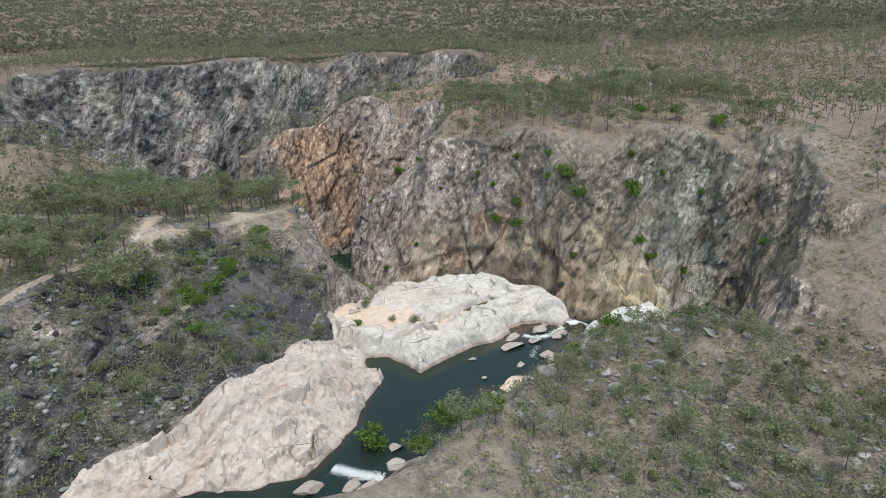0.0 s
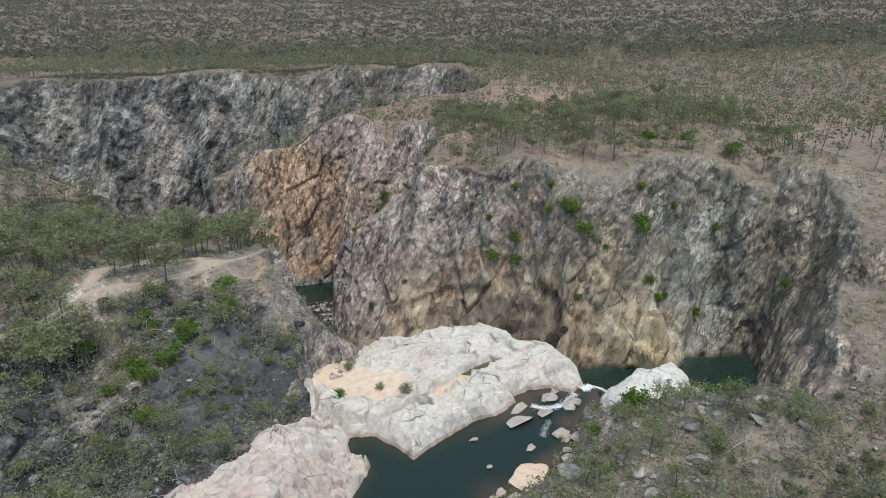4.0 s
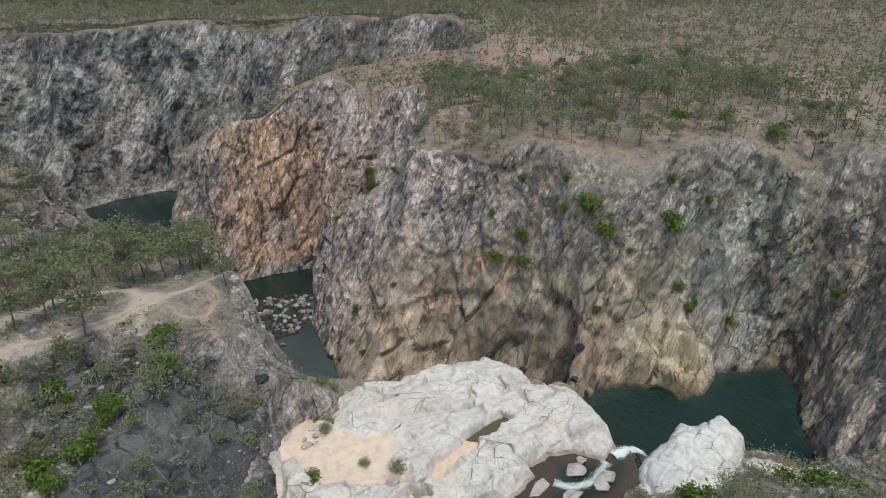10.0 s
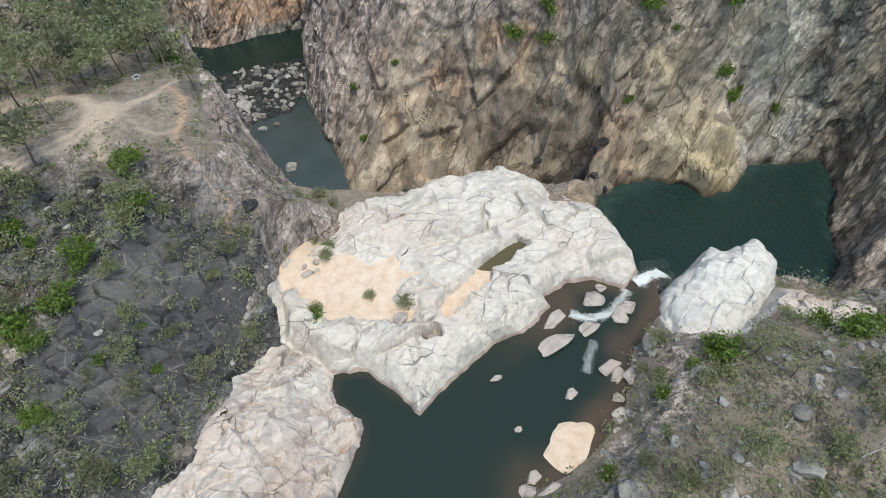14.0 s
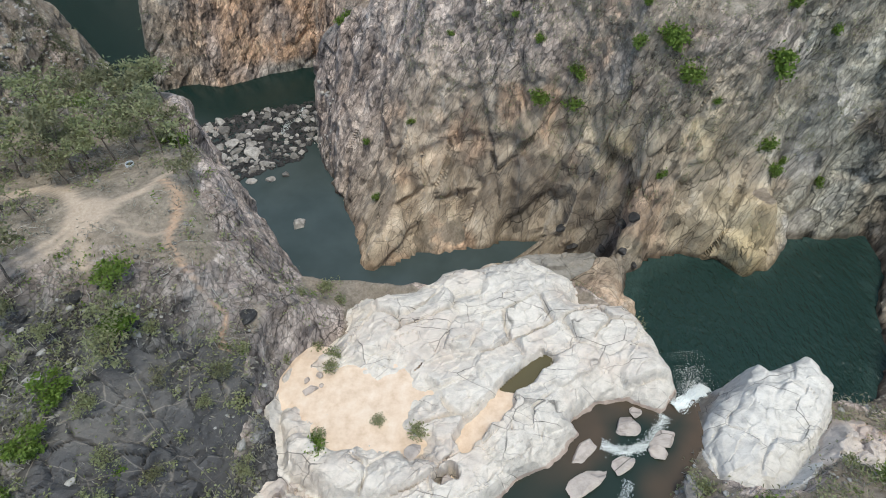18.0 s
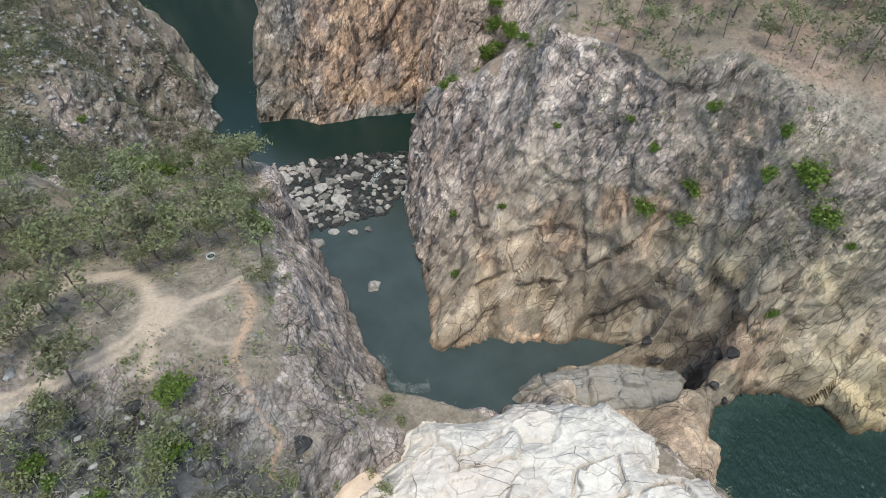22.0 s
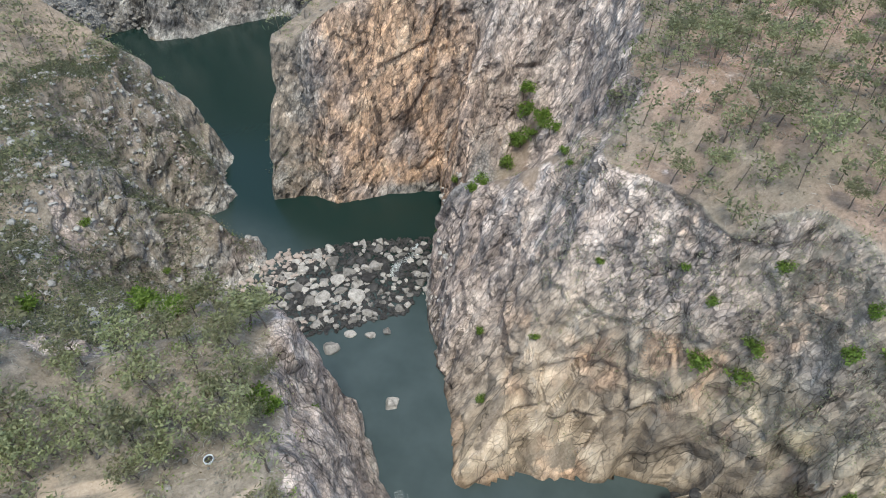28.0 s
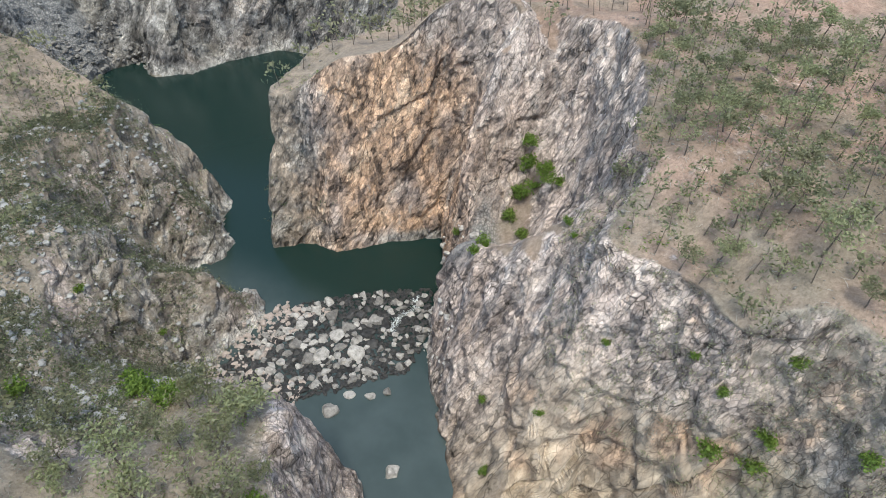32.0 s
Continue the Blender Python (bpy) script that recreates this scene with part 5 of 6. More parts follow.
# ---- white water ----
def foam_strip(name, line, width, seed, label, lift=0.06, dense=150):
    """Broken white water along a line: many small torn flakes on the surface."""
    rs = np.random.RandomState(seed)
    quads = []
    for (ax, ay, az), (bx, by, bz) in zip(line[:-1], line[1:]):
        length = math.dist((ax, ay, az), (bx, by, bz))
        for _ in range(int(length * width * dense)):
            t, o = rs.rand(), rs.normal(0, 0.42) * width
            dx, dy = (bx - ax) / length, (by - ay) / length
            x, y, z = ax + (bx - ax) * t - dy * o, ay + (by - ay) * t + dx * o, az + (bz - az) * t + lift + rs.rand() * 0.15
            a, l, w = math.atan2(by - ay, bx - ax) + rs.normal(0, 0.5), rs.uniform(0.03, 0.11), rs.uniform(0.02, 0.045)
            c, s = math.cos(a), math.sin(a)
            tz = (bz - az) / length * l
            quads += [(x - c * l + s * w, y - s * l - c * w, z - tz), (x + c * l + s * w, y + s * l - c * w, z + tz),
                      (x + c * l - s * w, y + s * l + c * w, z + tz + 0.06), (x - c * l - s * w, y - s * l + c * w, z - tz + 0.05)]
    me = soup(name, quads, 4, len(quads) // 4)
    me.materials.append(FOAM)
    return tagged(new(name, me), label, "white water", kind="stuff") if label else new(name, me)


foam_strip("rapids_foam", [(24, 54.5, 42), (28, 53, 42), (32, 54.5, 42), (35, 58, 42), (36.5, 60.5, 42)], 1.3, 1, "torn white foam curling round river rocks", 0.03, 95)
foam_strip("riffle_foam", [(28, 48, 42), (26.5, 45, 42), (25.5, 41, 42)], 1.2, 2, "thin white riffle between river rocks", 0.03, 60)
def falls(name, line, width, label):
    """A curtain of falling water: a ribbed sheet with torn edges, and spray flakes over it."""
    rs = np.random.RandomState(33)
    P = np.array(line, float)
    s = np.linspace(0, len(P) - 1.001, 46)
    k = s.astype(int)
    mid = P[k] + (P[k + 1] - P[k]) * (s - k)[:, None]
    way = np.gradient(mid, axis=0)
    side = np.stack([-way[:, 1], way[:, 0], way[:, 2] * 0], -1)
    side /= np.linalg.norm(side, axis=1, keepdims=True)
    v = np.linspace(-1, 1, 19)
    S, V = np.meshgrid(s, v, indexing="ij")
    wide = width * (0.55 + 0.25 * S / S.max()) * (1 + 0.35 * vnoise2(S * 5, V * 0 + np.sign(V), 3))
    X = mid[:, None, :] + side[:, None, :] * (V * wide)[..., None]
    X[..., 2] += 0.35 * vnoise2(S * 4, V * 7, 5) + 0.3 - 0.5 * V ** 2
    me = grid_mesh(name, X[..., 0], X[..., 1], X[..., 2])
    me.materials.append(FOAM)
    fall = thing(name, label, "waterfall")
    part("curtain", me, FOAM, fall)
    spray = foam_strip("spray", [tuple(p) for p in P], width * 0.9, 3, "", 0.25)
    spray.parent = fall
    return fall


falls("waterfall", [(38.5, 62, 42.15), (41.5, 64, 41.9), (46, 68, 38.5), (50.5, 73.5, 30.5), (54, 79, 20.5), (56.5, 84, 12.2)], 1.9, "white waterfall dropping between granite blocks into the pool")
for reach, wide, seed, dense in ((4, 3.4, 4, 90), (8, 5.0, 41, 22), (13, 6.5, 42, 7)):
    foam_strip("plunge_foam", [(56, 82, 12), (56.2, 82 + reach * 0.5, 12), (55.5, 82 + reach, 12)], wide, seed, "white foam spreading over the pool below the falls", 0.04, dense)
foam_strip("lower_rapids_foam", [(-70, 219, 0.2), (-68, 213, 0.3), (-73, 207, 0.5), (-74, 200, 0.4)], 1.8, 6, "white water splashing between boulders")
foam_strip("channel_foam", [(-47, 125, 0), (-43, 119, 0), (-40, 116, 0), (-35, 115, 0), (-30, 118, 0)], 2.2, 7, "thin foam lines on the channel water", 0.02, 9)
foam_strip("upstream_foam", [(-20, -6, 42), (-14, -8, 42), (-9, -9, 42)], 1.6, 9, "white water between boulders upstream")


# ---- plants ----
def slope_at(x, y):
    return np.hypot(height(x + 1, y) - height(x - 1, y), height(x, y + 1) - height(x, y - 1)) / 2


def free_ground(x, y, margin=1.5):
    """True where soil may carry plants: off the waters, bare granite and tracks."""
    ok = np.ones(len(x), bool)
    for poly in (GORGE_EDGE, POOL_EDGE, RIVER_EDGE, MAIN_ROCK, BANK_ROCK, WHITE_SHELF, EAST_ROCK, GREY_SLAB):
        ok &= edge_distance(x, y, poly) > margin
    for line in (TRACK, LOOP, SPUR_TRACK, RING_PATH):
        ok &= line_distance(x, y, line) > 2.2
    return ok & (np.hypot(x + 67, y - 80) > 5)


def leaf_quads(centres, length, width, rs, upright=0.35):
    """Corners of one leaf-like quad at each centre, turned at random."""
    n = len(centres)
    a = rs.normal(size=(n, 3))
    a[:, 2] *= 0.7
    a /= np.linalg.norm(a, axis=1, keepdims=True)
    b = np.cross(a, rs.normal(size=(n, 3)) * (1, 1, upright))
    b /= np.linalg.norm(b, axis=1, keepdims=True) + 1e-9
    l, w = (length * rs.uniform(0.7, 1.35, n))[:, None], (width * rs.uniform(0.7, 1.35, n))[:, None]
    return np.stack([centres - a * l, centres + b * w, centres + a * l, centres - b * w], 1).reshape(-1, 3)


def tube(points, radii, sides=5):
    """Vertices and quads of a tapered limb along points."""
    verts, faces = [], []
    for k, (p, r) in enumerate(zip(points, radii)):
        way = (points[min(k + 1, len(points) - 1)] - points[max(k - 1, 0)]).normalized()
        side = way.orthogonal().normalized()
        over = way.cross(side)
        for j in range(sides):
            t = 2 * math.pi * j / sides
            verts.append(p + r * (math.cos(t) * side + math.sin(t) * over))
    for k in range(len(points) - 1):
        for j in range(sides):
            a, b = k * sides + j, k * sides + (j + 1) % sides
            faces.append((a, b, b + sides, a + sides))
    return verts, faces


def joined(name, pieces):
    verts, faces = [], []
    for v, f in pieces:
        base = len(verts)
        verts += [tuple(p) for p in v]
        faces += [tuple(i + base for i in q) for q in f]
    me = bpy.data.meshes.new(name)
    me.from_pydata(verts, [], faces)
    me.update()
    for p in me.polygons:
        p.use_smooth = True
    return me


def eucalypt(seed, tall, spread_r, leaves, leaf_mat, label, leaf_size=0.38, bare=0.45, limbs=7):
    """A slender tree: dark leaning trunk, a few rising limbs, airy crown in clumps at their ends."""
    rnd, rs = random.Random(seed), np.random.RandomState(seed)
    lean = Vector((rnd.uniform(-0.16, 0.16), rnd.uniform(-0.16, 0.16), 1))
    trunk = [Vector((0, 0, -0.5))]
    for k in range(1, 6):
        trunk.append(Vector((lean.x * tall * k / 5 + rnd.uniform(-0.12, 0.12), lean.y * tall * k / 5 + rnd.uniform(-0.12, 0.12), tall * 0.82 * k / 5)))
    r0 = 0.018 * tall + 0.03
    pieces = [tube(trunk, [r0 * (1.25 - 0.2 * k) for k in range(6)], 6)]
    ends = [trunk[-1]]
    for k in range(limbs):
        t = rnd.uniform(bare, 0.95)
        base = trunk[1].lerp(trunk[-1], t)
        a = 2.4 * k + rnd.uniform(-0.6, 0.6)
        reach = spread_r * rnd.uniform(0.55, 1.0)
        mid = base + Vector((math.cos(a) * reach * 0.5, math.sin(a) * reach * 0.5, tall * rnd.uniform(0.06, 0.12)))
        end = base + Vector((math.cos(a) * reach, math.sin(a) * reach, tall * rnd.uniform(0.12, 0.3)))
        pieces.append(tube([base, mid, end], [r0 * 0.5, r0 * 0.34, r0 * 0.12], 4))
        ends += [end, mid.lerp(end, 0.6)]
        twig = end + Vector((rnd.uniform(-0.7, 0.7), rnd.uniform(-0.7, 0.7), rnd.uniform(0.1, 0.7)))
        pieces.append(tube([mid.lerp(end, 0.5), twig], [r0 * 0.18, r0 * 0.06], 3))
        ends.append(twig)
    clumps = np.array([tuple(e) for e in ends])
    pick = rs.randint(0, len(clumps), leaves)
    spreads = rs.uniform(0.28, 0.62, len(clumps)) * spread_r * 0.55
    centres = clumps[pick] + rs.normal(size=(leaves, 3)) * spreads[pick][:, None] * (1, 1, 0.6)
    crown = soup("crown", leaf_quads(centres, leaf_size, leaf_size * 0.45, rs), 4, leaves)
    tree = thing("tree", label, "tree", "trees on the dry uplands")
    part("trunk", joined("trunk", pieces), BARK, tree)
    part("crown", crown, leaf_mat, tree)
    return tree


def bush(seed, leaves, mat, label, leaf_size=0.16):
    """A rounded shrub about two metres across, of stems and leafy clumps."""
    rnd, rs = random.Random(seed), np.random.RandomState(seed)
    pieces, ends = [], []
    for k in range(7):
        a = 0.9 * k + rnd.uniform(-0.4, 0.4)
        end = Vector((math.cos(a) * rnd.uniform(0.3, 0.85), math.sin(a) * rnd.uniform(0.3, 0.85), rnd.uniform(0.5, 1.45)))
        pieces.append(tube([Vector((0, 0, -0.4)), end * 0.5, end], [0.05, 0.035, 0.012], 4))
        ends.append(tuple(end))
    clumps = np.array(ends)
    pick = rs.randint(0, 7, leaves)
    centres = clumps[pick] + rs.normal(size=(leaves, 3)) * 0.3
    centres[:, 2] = np.abs(centres[:, 2]) * 0.95
    shrub = thing("bush", label, "bush", "bushes in the gorge")
    part("stems", joined("stems", pieces), BARK, shrub)
    part("foliage", soup("foliage", leaf_quads(centres, leaf_size, leaf_size * 0.6, rs), 4, leaves), mat, shrub)
    return shrub


def on_wall(x, z, low=120, high=215):
    """The front of the rock wall at x and height z, looking from the south."""
    P = SHEET[0][0]
    near = P[(np.abs(P[:, 0] - x) < 1.0) & (np.abs(P[:, 2] - z) < 1.2) & (P[:, 1] > low) & (P[:, 1] < high)]
    return (x, float(near[:, 1].min()), z) if len(near) else (x, low + 30, z)


def plant_wall(prototypes, spots, seed):
    """Copies of prototypes rooted in the wall at each spot of x, height, size."""
    rnd = random.Random(seed)
    for x, z, size in spots:
        size *= 1.45
        m = Matrix.LocRotScale(Vector(on_wall(x, z)) + Vector((0, 0.1 * size, -0.9 * size)), Euler((0.25, 0, rnd.uniform(0, 6.28))), None)
        copy_thing(rnd.choice(prototypes), m).matrix_basis = m @ Matrix.Diagonal((size, size, size * rnd.uniform(0.9, 1.2), 1))


def plant(prototypes, spots, seed):
    """One prototype or copy at each spot of x, y, size."""
    rnd = random.Random(seed)
    used = set()
    for x, y, size in spots:
        k = rnd.randrange(len(prototypes))
        z = float(surface(np.array([x]), np.array([y]))[0])
        if float(edge_distance(np.array([x]), np.array([y]), SAND_FLAT)[0]) < 2.5:
            z = 46.7
        m = Matrix.LocRotScale((x, y, z - 0.1), Euler((0, 0, rnd.uniform(0, 6.28))), None)
        s = Matrix.Diagonal((size, size, size * rnd.uniform(0.88, 1.15), 1))
        if k in used:
            ob = copy_thing(prototypes[k], m)
            ob.matrix_basis = m @ s
        else:
            used.add(k)
            prototypes[k].matrix_basis = m @ s
    for k, ob in enumerate(prototypes):
        if k not in used:
            ob.matrix_basis = Matrix.Translation((spots[0][0] + 2 + k, spots[0][1] + 3, float(height(np.array([spots[0][0] + 2.0 + k]), np.array([spots[0][1] + 3.0]))[0])))


TREES = [eucalypt(300 + k, 7.8 + 0.7 * (k % 4), 2.9 + 0.3 * (k % 3), 560, LEAF if k % 2 else MID_LEAF, "slender eucalypt with dark trunk and airy grey-green crown") for k in range(7)]
TREES += [eucalypt(340 + k, 8.0, 2.6, 170, LEAF, "nearly bare eucalypt with thin dry crown and dark trunk") for k in range(2)]
LIME_TREES = [eucalypt(360 + k, 5.6, 2.8, 700, BUSH_LEAF, "young tree with fresh yellow-green leaves", bare=0.25) for k in range(2)]


def scattered(n, x0, x1, y0, y1, seed, gap, test):
    rs = np.random.RandomState(seed)
    x, y = rs.uniform(x0, x1, n * 6), rs.uniform(y0, y1, n * 6)
    keep = test(x, y)
    x, y = x[keep], y[keep]
    cell, out = {}, []
    for a, b in zip(x, y):
        key = (int(a // gap), int(b // gap))
        if any((a - c) ** 2 + (b - d) ** 2 < gap * gap for i in (-1, 0, 1) for j in (-1, 0, 1) for c, d in cell.get((key[0] + i, key[1] + j), ())):
            continue
        cell.setdefault(key, []).append((a, b))
        out.append((a, b))
        if len(out) >= n:
            break
    return out


def soil(limit):
    return lambda x, y: free_ground(x, y) & (slope_at(x, y) < limit)


size_of = random.Random(12)
west = scattered(130, -128, -50, 25, 128, 1, 3.6, lambda x, y: soil(0.75)(x, y) & ((x < -70) | (y > 88)) & (height(x, y) > 62))
east_all = scattered(420, -14, 152, 156, 264, 2, 3.6, lambda x, y: soil(1.9)(x, y) & (height(x, y) > 80))
east, east_rest = east_all[::3], np.array([p for k, p in enumerate(east_all) if k % 3])
knoll = scattered(55, 5, 110, -20, 60, 3, 4.5, lambda x, y: soil(0.8)(x, y) & (height(x, y) > 43))
slope_trees = scattered(25, -70, -34, -8, 60, 4, 5.0, soil(1.0))
plant(TREES, [(x, y, size_of.uniform(0.75, 1.25)) for x, y in west] + [(x, y, size_of.uniform(0.7, 1.2)) for x, y in east] + [(x, y, size_of.uniform(0.35, 0.75)) for x, y in knoll + slope_trees] + [(-4, 0, 0.7), (4, -2, 0.75), (7, -6, 0.8), (1, -4, 0.7), (21, -9, 0.9), (12, -6, 0.8), (-52.5, 55.4, 0.85), (-54.4, 59.5, 0.8)], 1)
plant(LIME_TREES, [(-36, 246, 1.3), (-30, 250, 1.2), (-38, 255, 1.2), (-26, 244, 1.1), (100, 168, 1.1), (118, 166, 1.2), (84, 170, 1.0), (-57, 66, 1.0), (-54, 58, 0.9), (-60, 49, 0.8), (-62, 41, 0.9), (-63, 34, 0.7), (-59, 23, 0.8), (-12, 2, 1.1), (4, -4, 1.0), (-2, -8, 0.9), (10, 6, 0.9), (14, 10, 0.8)], 2)
GULLY_BUSHES = [(-19, 195, 1.2), (-17, 190, 0.9), (-60, 222, 1.9), (-57, 218, 1.4), (-45, 203, 1.7), (-42, 219, 2.2), (-46, 217, 1.7), (-40, 215, 1.6), (-58, 234, 1.2), (-38, 246, 2.6), (-36, 252, 2.9), (-40, 240, 2.3), (-104, 128, 2.6), (-94, 128, 2.5), (-99, 129, 2.2), (-65, 109, 2.2), (-62, 108, 1.9), (-60, 117, 1.4), (-25, 50, 1.6)]
KNOLL_BUSHES = [(46, 38, 2.3), (25, 21, 1.3), (73, 45, 2.6), (69, 42, 2.3), (66, 46, 1.9), (78, 48, 2.3), (36, 33, 1.4), (-30, 152, 1.3), (-131, 338, 2.9), (-148, 334, 3.2), (-72, 52, 1.4), (-80, 40, 1.7), (-70, 30, 1.4), (-43, 209, 2.2), (-35.4, 209.1, 1.4), (-33.9, 233, 2.2), (-33.8, 168.2, 1.2), (-109.7, 131.7, 2.6), (-105, 130, 2)]
SLOPE_BUSHES = [(-96.6, 126.9, 2), (-133.5, 122.9, 2.2), (-139, 167.7, 1.2), (-152, 160, 1.6), (-60.3, 47.6, 1.7), (-61.9, 40.9, 1.8), (-67.2, 36.5, 2.4), (-51.2, 41.1, 1.2), (-54.6, 33.2, 1.5), (-47.2, 34.3, 1), (-69.4, 50.9, 1.2), (45, 40, 1.8), (41, 37, 1.2), (70, 50, 2.2), (75, 52, 2), (66, 50, 1.6), (80, 46, 2.2)]
WALL_BUSHES = [(76, 66.6, 2.5), (52.4, 66.8, 2.0), (48.5, 72, 2.3), (46.8, 73.5, 2.0), (19.2, 51.3, 1.7), (28.3, 49, 1.8), (28.2, 58.7, 1.6), (79.7, 43.8, 1.7), (82.8, 37.4, 1.2),
               (87.9, 35.6, 1.1), (90.6, 70.1, 1.1), (75.1, 79.7, 1.3), (100.5, 29.1, 1.1), (127.5, 45.8, 1.2), (28.5, 78.3, 1.1), (18.2, 65.9, 0.8), (-17.8, 36.6, 0.9), (40.2, 71.8, 1.2),
               (41.2, 80.7, 0.9), (51, 40.4, 1.0), (11.5, 70, 0.7), (-6, 62, 0.6), (62, 58, 0.7), (108, 62, 0.8)]
BUSHES = [bush(400 + k, 520, BUSH_LEAF, "dense bright green bush growing from the rock") for k in range(3)]
plant(BUSHES, GULLY_BUSHES + KNOLL_BUSHES + SLOPE_BUSHES, 3)
plant_wall(BUSHES, WALL_BUSHES, 31)
GREY_BUSHES = [bush(430 + k, 300, LEAF, "grey-green shrub with small leaves") for k in range(3)]
plant(GREY_BUSHES, [(-15, 55, 1.1), (-8, 53, 1.7), (-25, 52, 1.2), (-25, 68, 1.4), (-34, 67, 1.2), (-25, 65, 1.3), (-29, 71, 1.3), (-38, 62, 1.3), (-26, 82, 1.2), (-30, 86, 1.4), (-33, 80, 1.2)]
      + [(x, y, size_of.uniform(0.7, 1.9)) for x, y in scattered(85, 24, 125, -25, 66, 51, 3.0, lambda x, y: free_ground(x, y)) + scattered(40, -105, -36, -30, 62, 52, 3.2, lambda x, y: free_ground(x, y) & (edge_distance(x, y, DARK_SLOPE) > 0))], 4)


def woods(name, x, y, tall, crown, per_tree, leaf, mat, trunk_mat, label, seed):
    """Trees too many to count: trunks in one mesh, crowns in another."""
    rs = np.random.RandomState(seed)
    n = len(x)
    z = surface(x, y)
    h = tall * rs.uniform(0.65, 1.3, n)
    lean = rs.normal(0, 0.09, (n, 2)) * h[:, None]
    sub = rs.normal(size=(n, 5, 3)) * (0.42 * crown, 0.42 * crown, 0.14 * tall)
    pick = rs.randint(0, 5, (n, per_tree))
    c = np.take_along_axis(sub, pick[..., None], 1) + rs.normal(size=(n, per_tree, 3)) * (0.24 * crown, 0.24 * crown, 0.08 * tall)
    c = c * (h / tall)[:, None, None]
    c[..., 0] += (x + lean[:, 0])[:, None]
    c[..., 1] += (y + lean[:, 1])[:, None]
    c[..., 2] += (z + h * 0.78)[:, None]
    c = c.reshape(-1, 3)
    me = soup(name, leaf_quads(c, leaf, leaf * 0.55, rs, 0.6), 4, len(c))
    me.materials.append(mat)
    ob = tagged(new(name, me), label, "trees", kind="stuff")
    if trunk_mat is None:
        return ob
    r = 0.012 * tall + 0.04
    a = np.array([0, 2.1, 4.2])
    ring = np.stack([np.cos(a), np.sin(a)], -1) * r
    base = np.stack([x, y, z - 0.6], -1)
    top = np.stack([x + lean[:, 0], y + lean[:, 1], z + h * 0.85], -1)
    quads = []
    for j in range(3):
        k = (j + 1) % 3
        o1, o2 = np.array([*ring[j], 0]), np.array([*ring[k], 0])
        quads.append(np.stack([base + o1, base + o2, top + o2 * 0.4, top + o1 * 0.4], 1))
    v = np.concatenate(quads, 0).reshape(-1, 3)
    tm = soup(name + "_trunks", v, 4, len(v) // 4)
    tm.materials.append(trunk_mat)
    tagged(new(name + "_trunks", tm), "thin dark trunks of the dry woodland", "tree trunks", kind="stuff")
    return ob


def in_view(x, y):
    return np.abs(x + 30) < 0.9 * (y + 150) + 50


def mid_test(x, y):
    away = ~((x > -128) & (x < 150) & (y < 262))
    thin = fbm2(x / 70, y / 70, 3, 91) > -0.55
    return away & thin & in_view(x, y) & free_ground(x, y) & (slope_at(x, y) < 1.3) & (height(x, y) > 50)


mid = np.array(scattered(4000, -440, 640, 20, 760, 7, 6.0, mid_test))
woods("woodland", mid[:, 0], mid[:, 1], 11.5, 5.2, 42, 0.8, MID_LEAF, BARK, "open dry eucalypt woodland on the uplands", 71)
woods("rim_woodland", east_rest[:, 0], east_rest[:, 1], 8.5, 3.6, 90, 0.42, MID_LEAF, BARK, "dry open eucalypts along the cliff rim", 73)
low = np.array(scattered(330, 0, 120, -35, 66, 9, 2.4, lambda x, y: soil(0.95)(x, y) & (height(x, y) > 42)) + scattered(240, -110, -34, -40, 62, 10, 2.6, soil(1.2)))
woods("saplings", low[:, 0], low[:, 1], 3.4, 1.7, 46, 0.26, LEAF, DEAD_WOOD, "thin grey-green saplings over the scrub", 74)
rs_far = np.random.RandomState(8)
fx, fy = rs_far.uniform(-2600, 2600, 60000), 620 + 2300 * rs_far.rand(60000) ** 1.6
keep = in_view(fx, fy) & (fbm2(fx / 160, fy / 160, 3, 92) > -0.75)
fx, fy = fx[keep][:19000], fy[keep][:19000]
woods("far_woodland", fx, fy, 10.0, 9.0, 12, 2.2, FAR_LEAF, None, "distant grey-green woodland reaching to the hills", 72)


def tufts(name, x, y, per, reach, leaf, width, tall, mat, label, category, seed):
    rs = np.random.RandomState(seed)
    z = surface(x, y)
    c = rs.normal(size=(len(x), per, 3)) * (reach, reach, tall * 0.35)
    c[..., 2] = np.abs(c[..., 2]) + 0.15
    c *= rs.uniform(0.6, 1.4, (len(x), 1, 1))
    c += np.stack([x, y, z], -1)[:, None, :]
    c = c.reshape(-1, 3)
    me = soup(name, leaf_quads(c, leaf, width, rs, 0.6), 4, len(c))
    me.materials.append(mat)
    return tagged(new(name, me), label, category, kind="stuff")


def scrub_field(n, boxes, seed, limit, margin=0.6):
    rs = np.random.RandomState(seed)
    xs, ys = [], []
    for x0, x1, y0, y1, share in boxes:
        k = int(n * share)
        x, y = rs.uniform(x0, x1, k), rs.uniform(y0, y1, k)
        ok = free_ground(x, y, margin) & (slope_at(x, y) < limit) & (fbm2(x / 11, y / 11, 3, seed) > -0.25)
        xs.append(x[ok])
        ys.append(y[ok])
    return np.concatenate(xs), np.concatenate(ys)


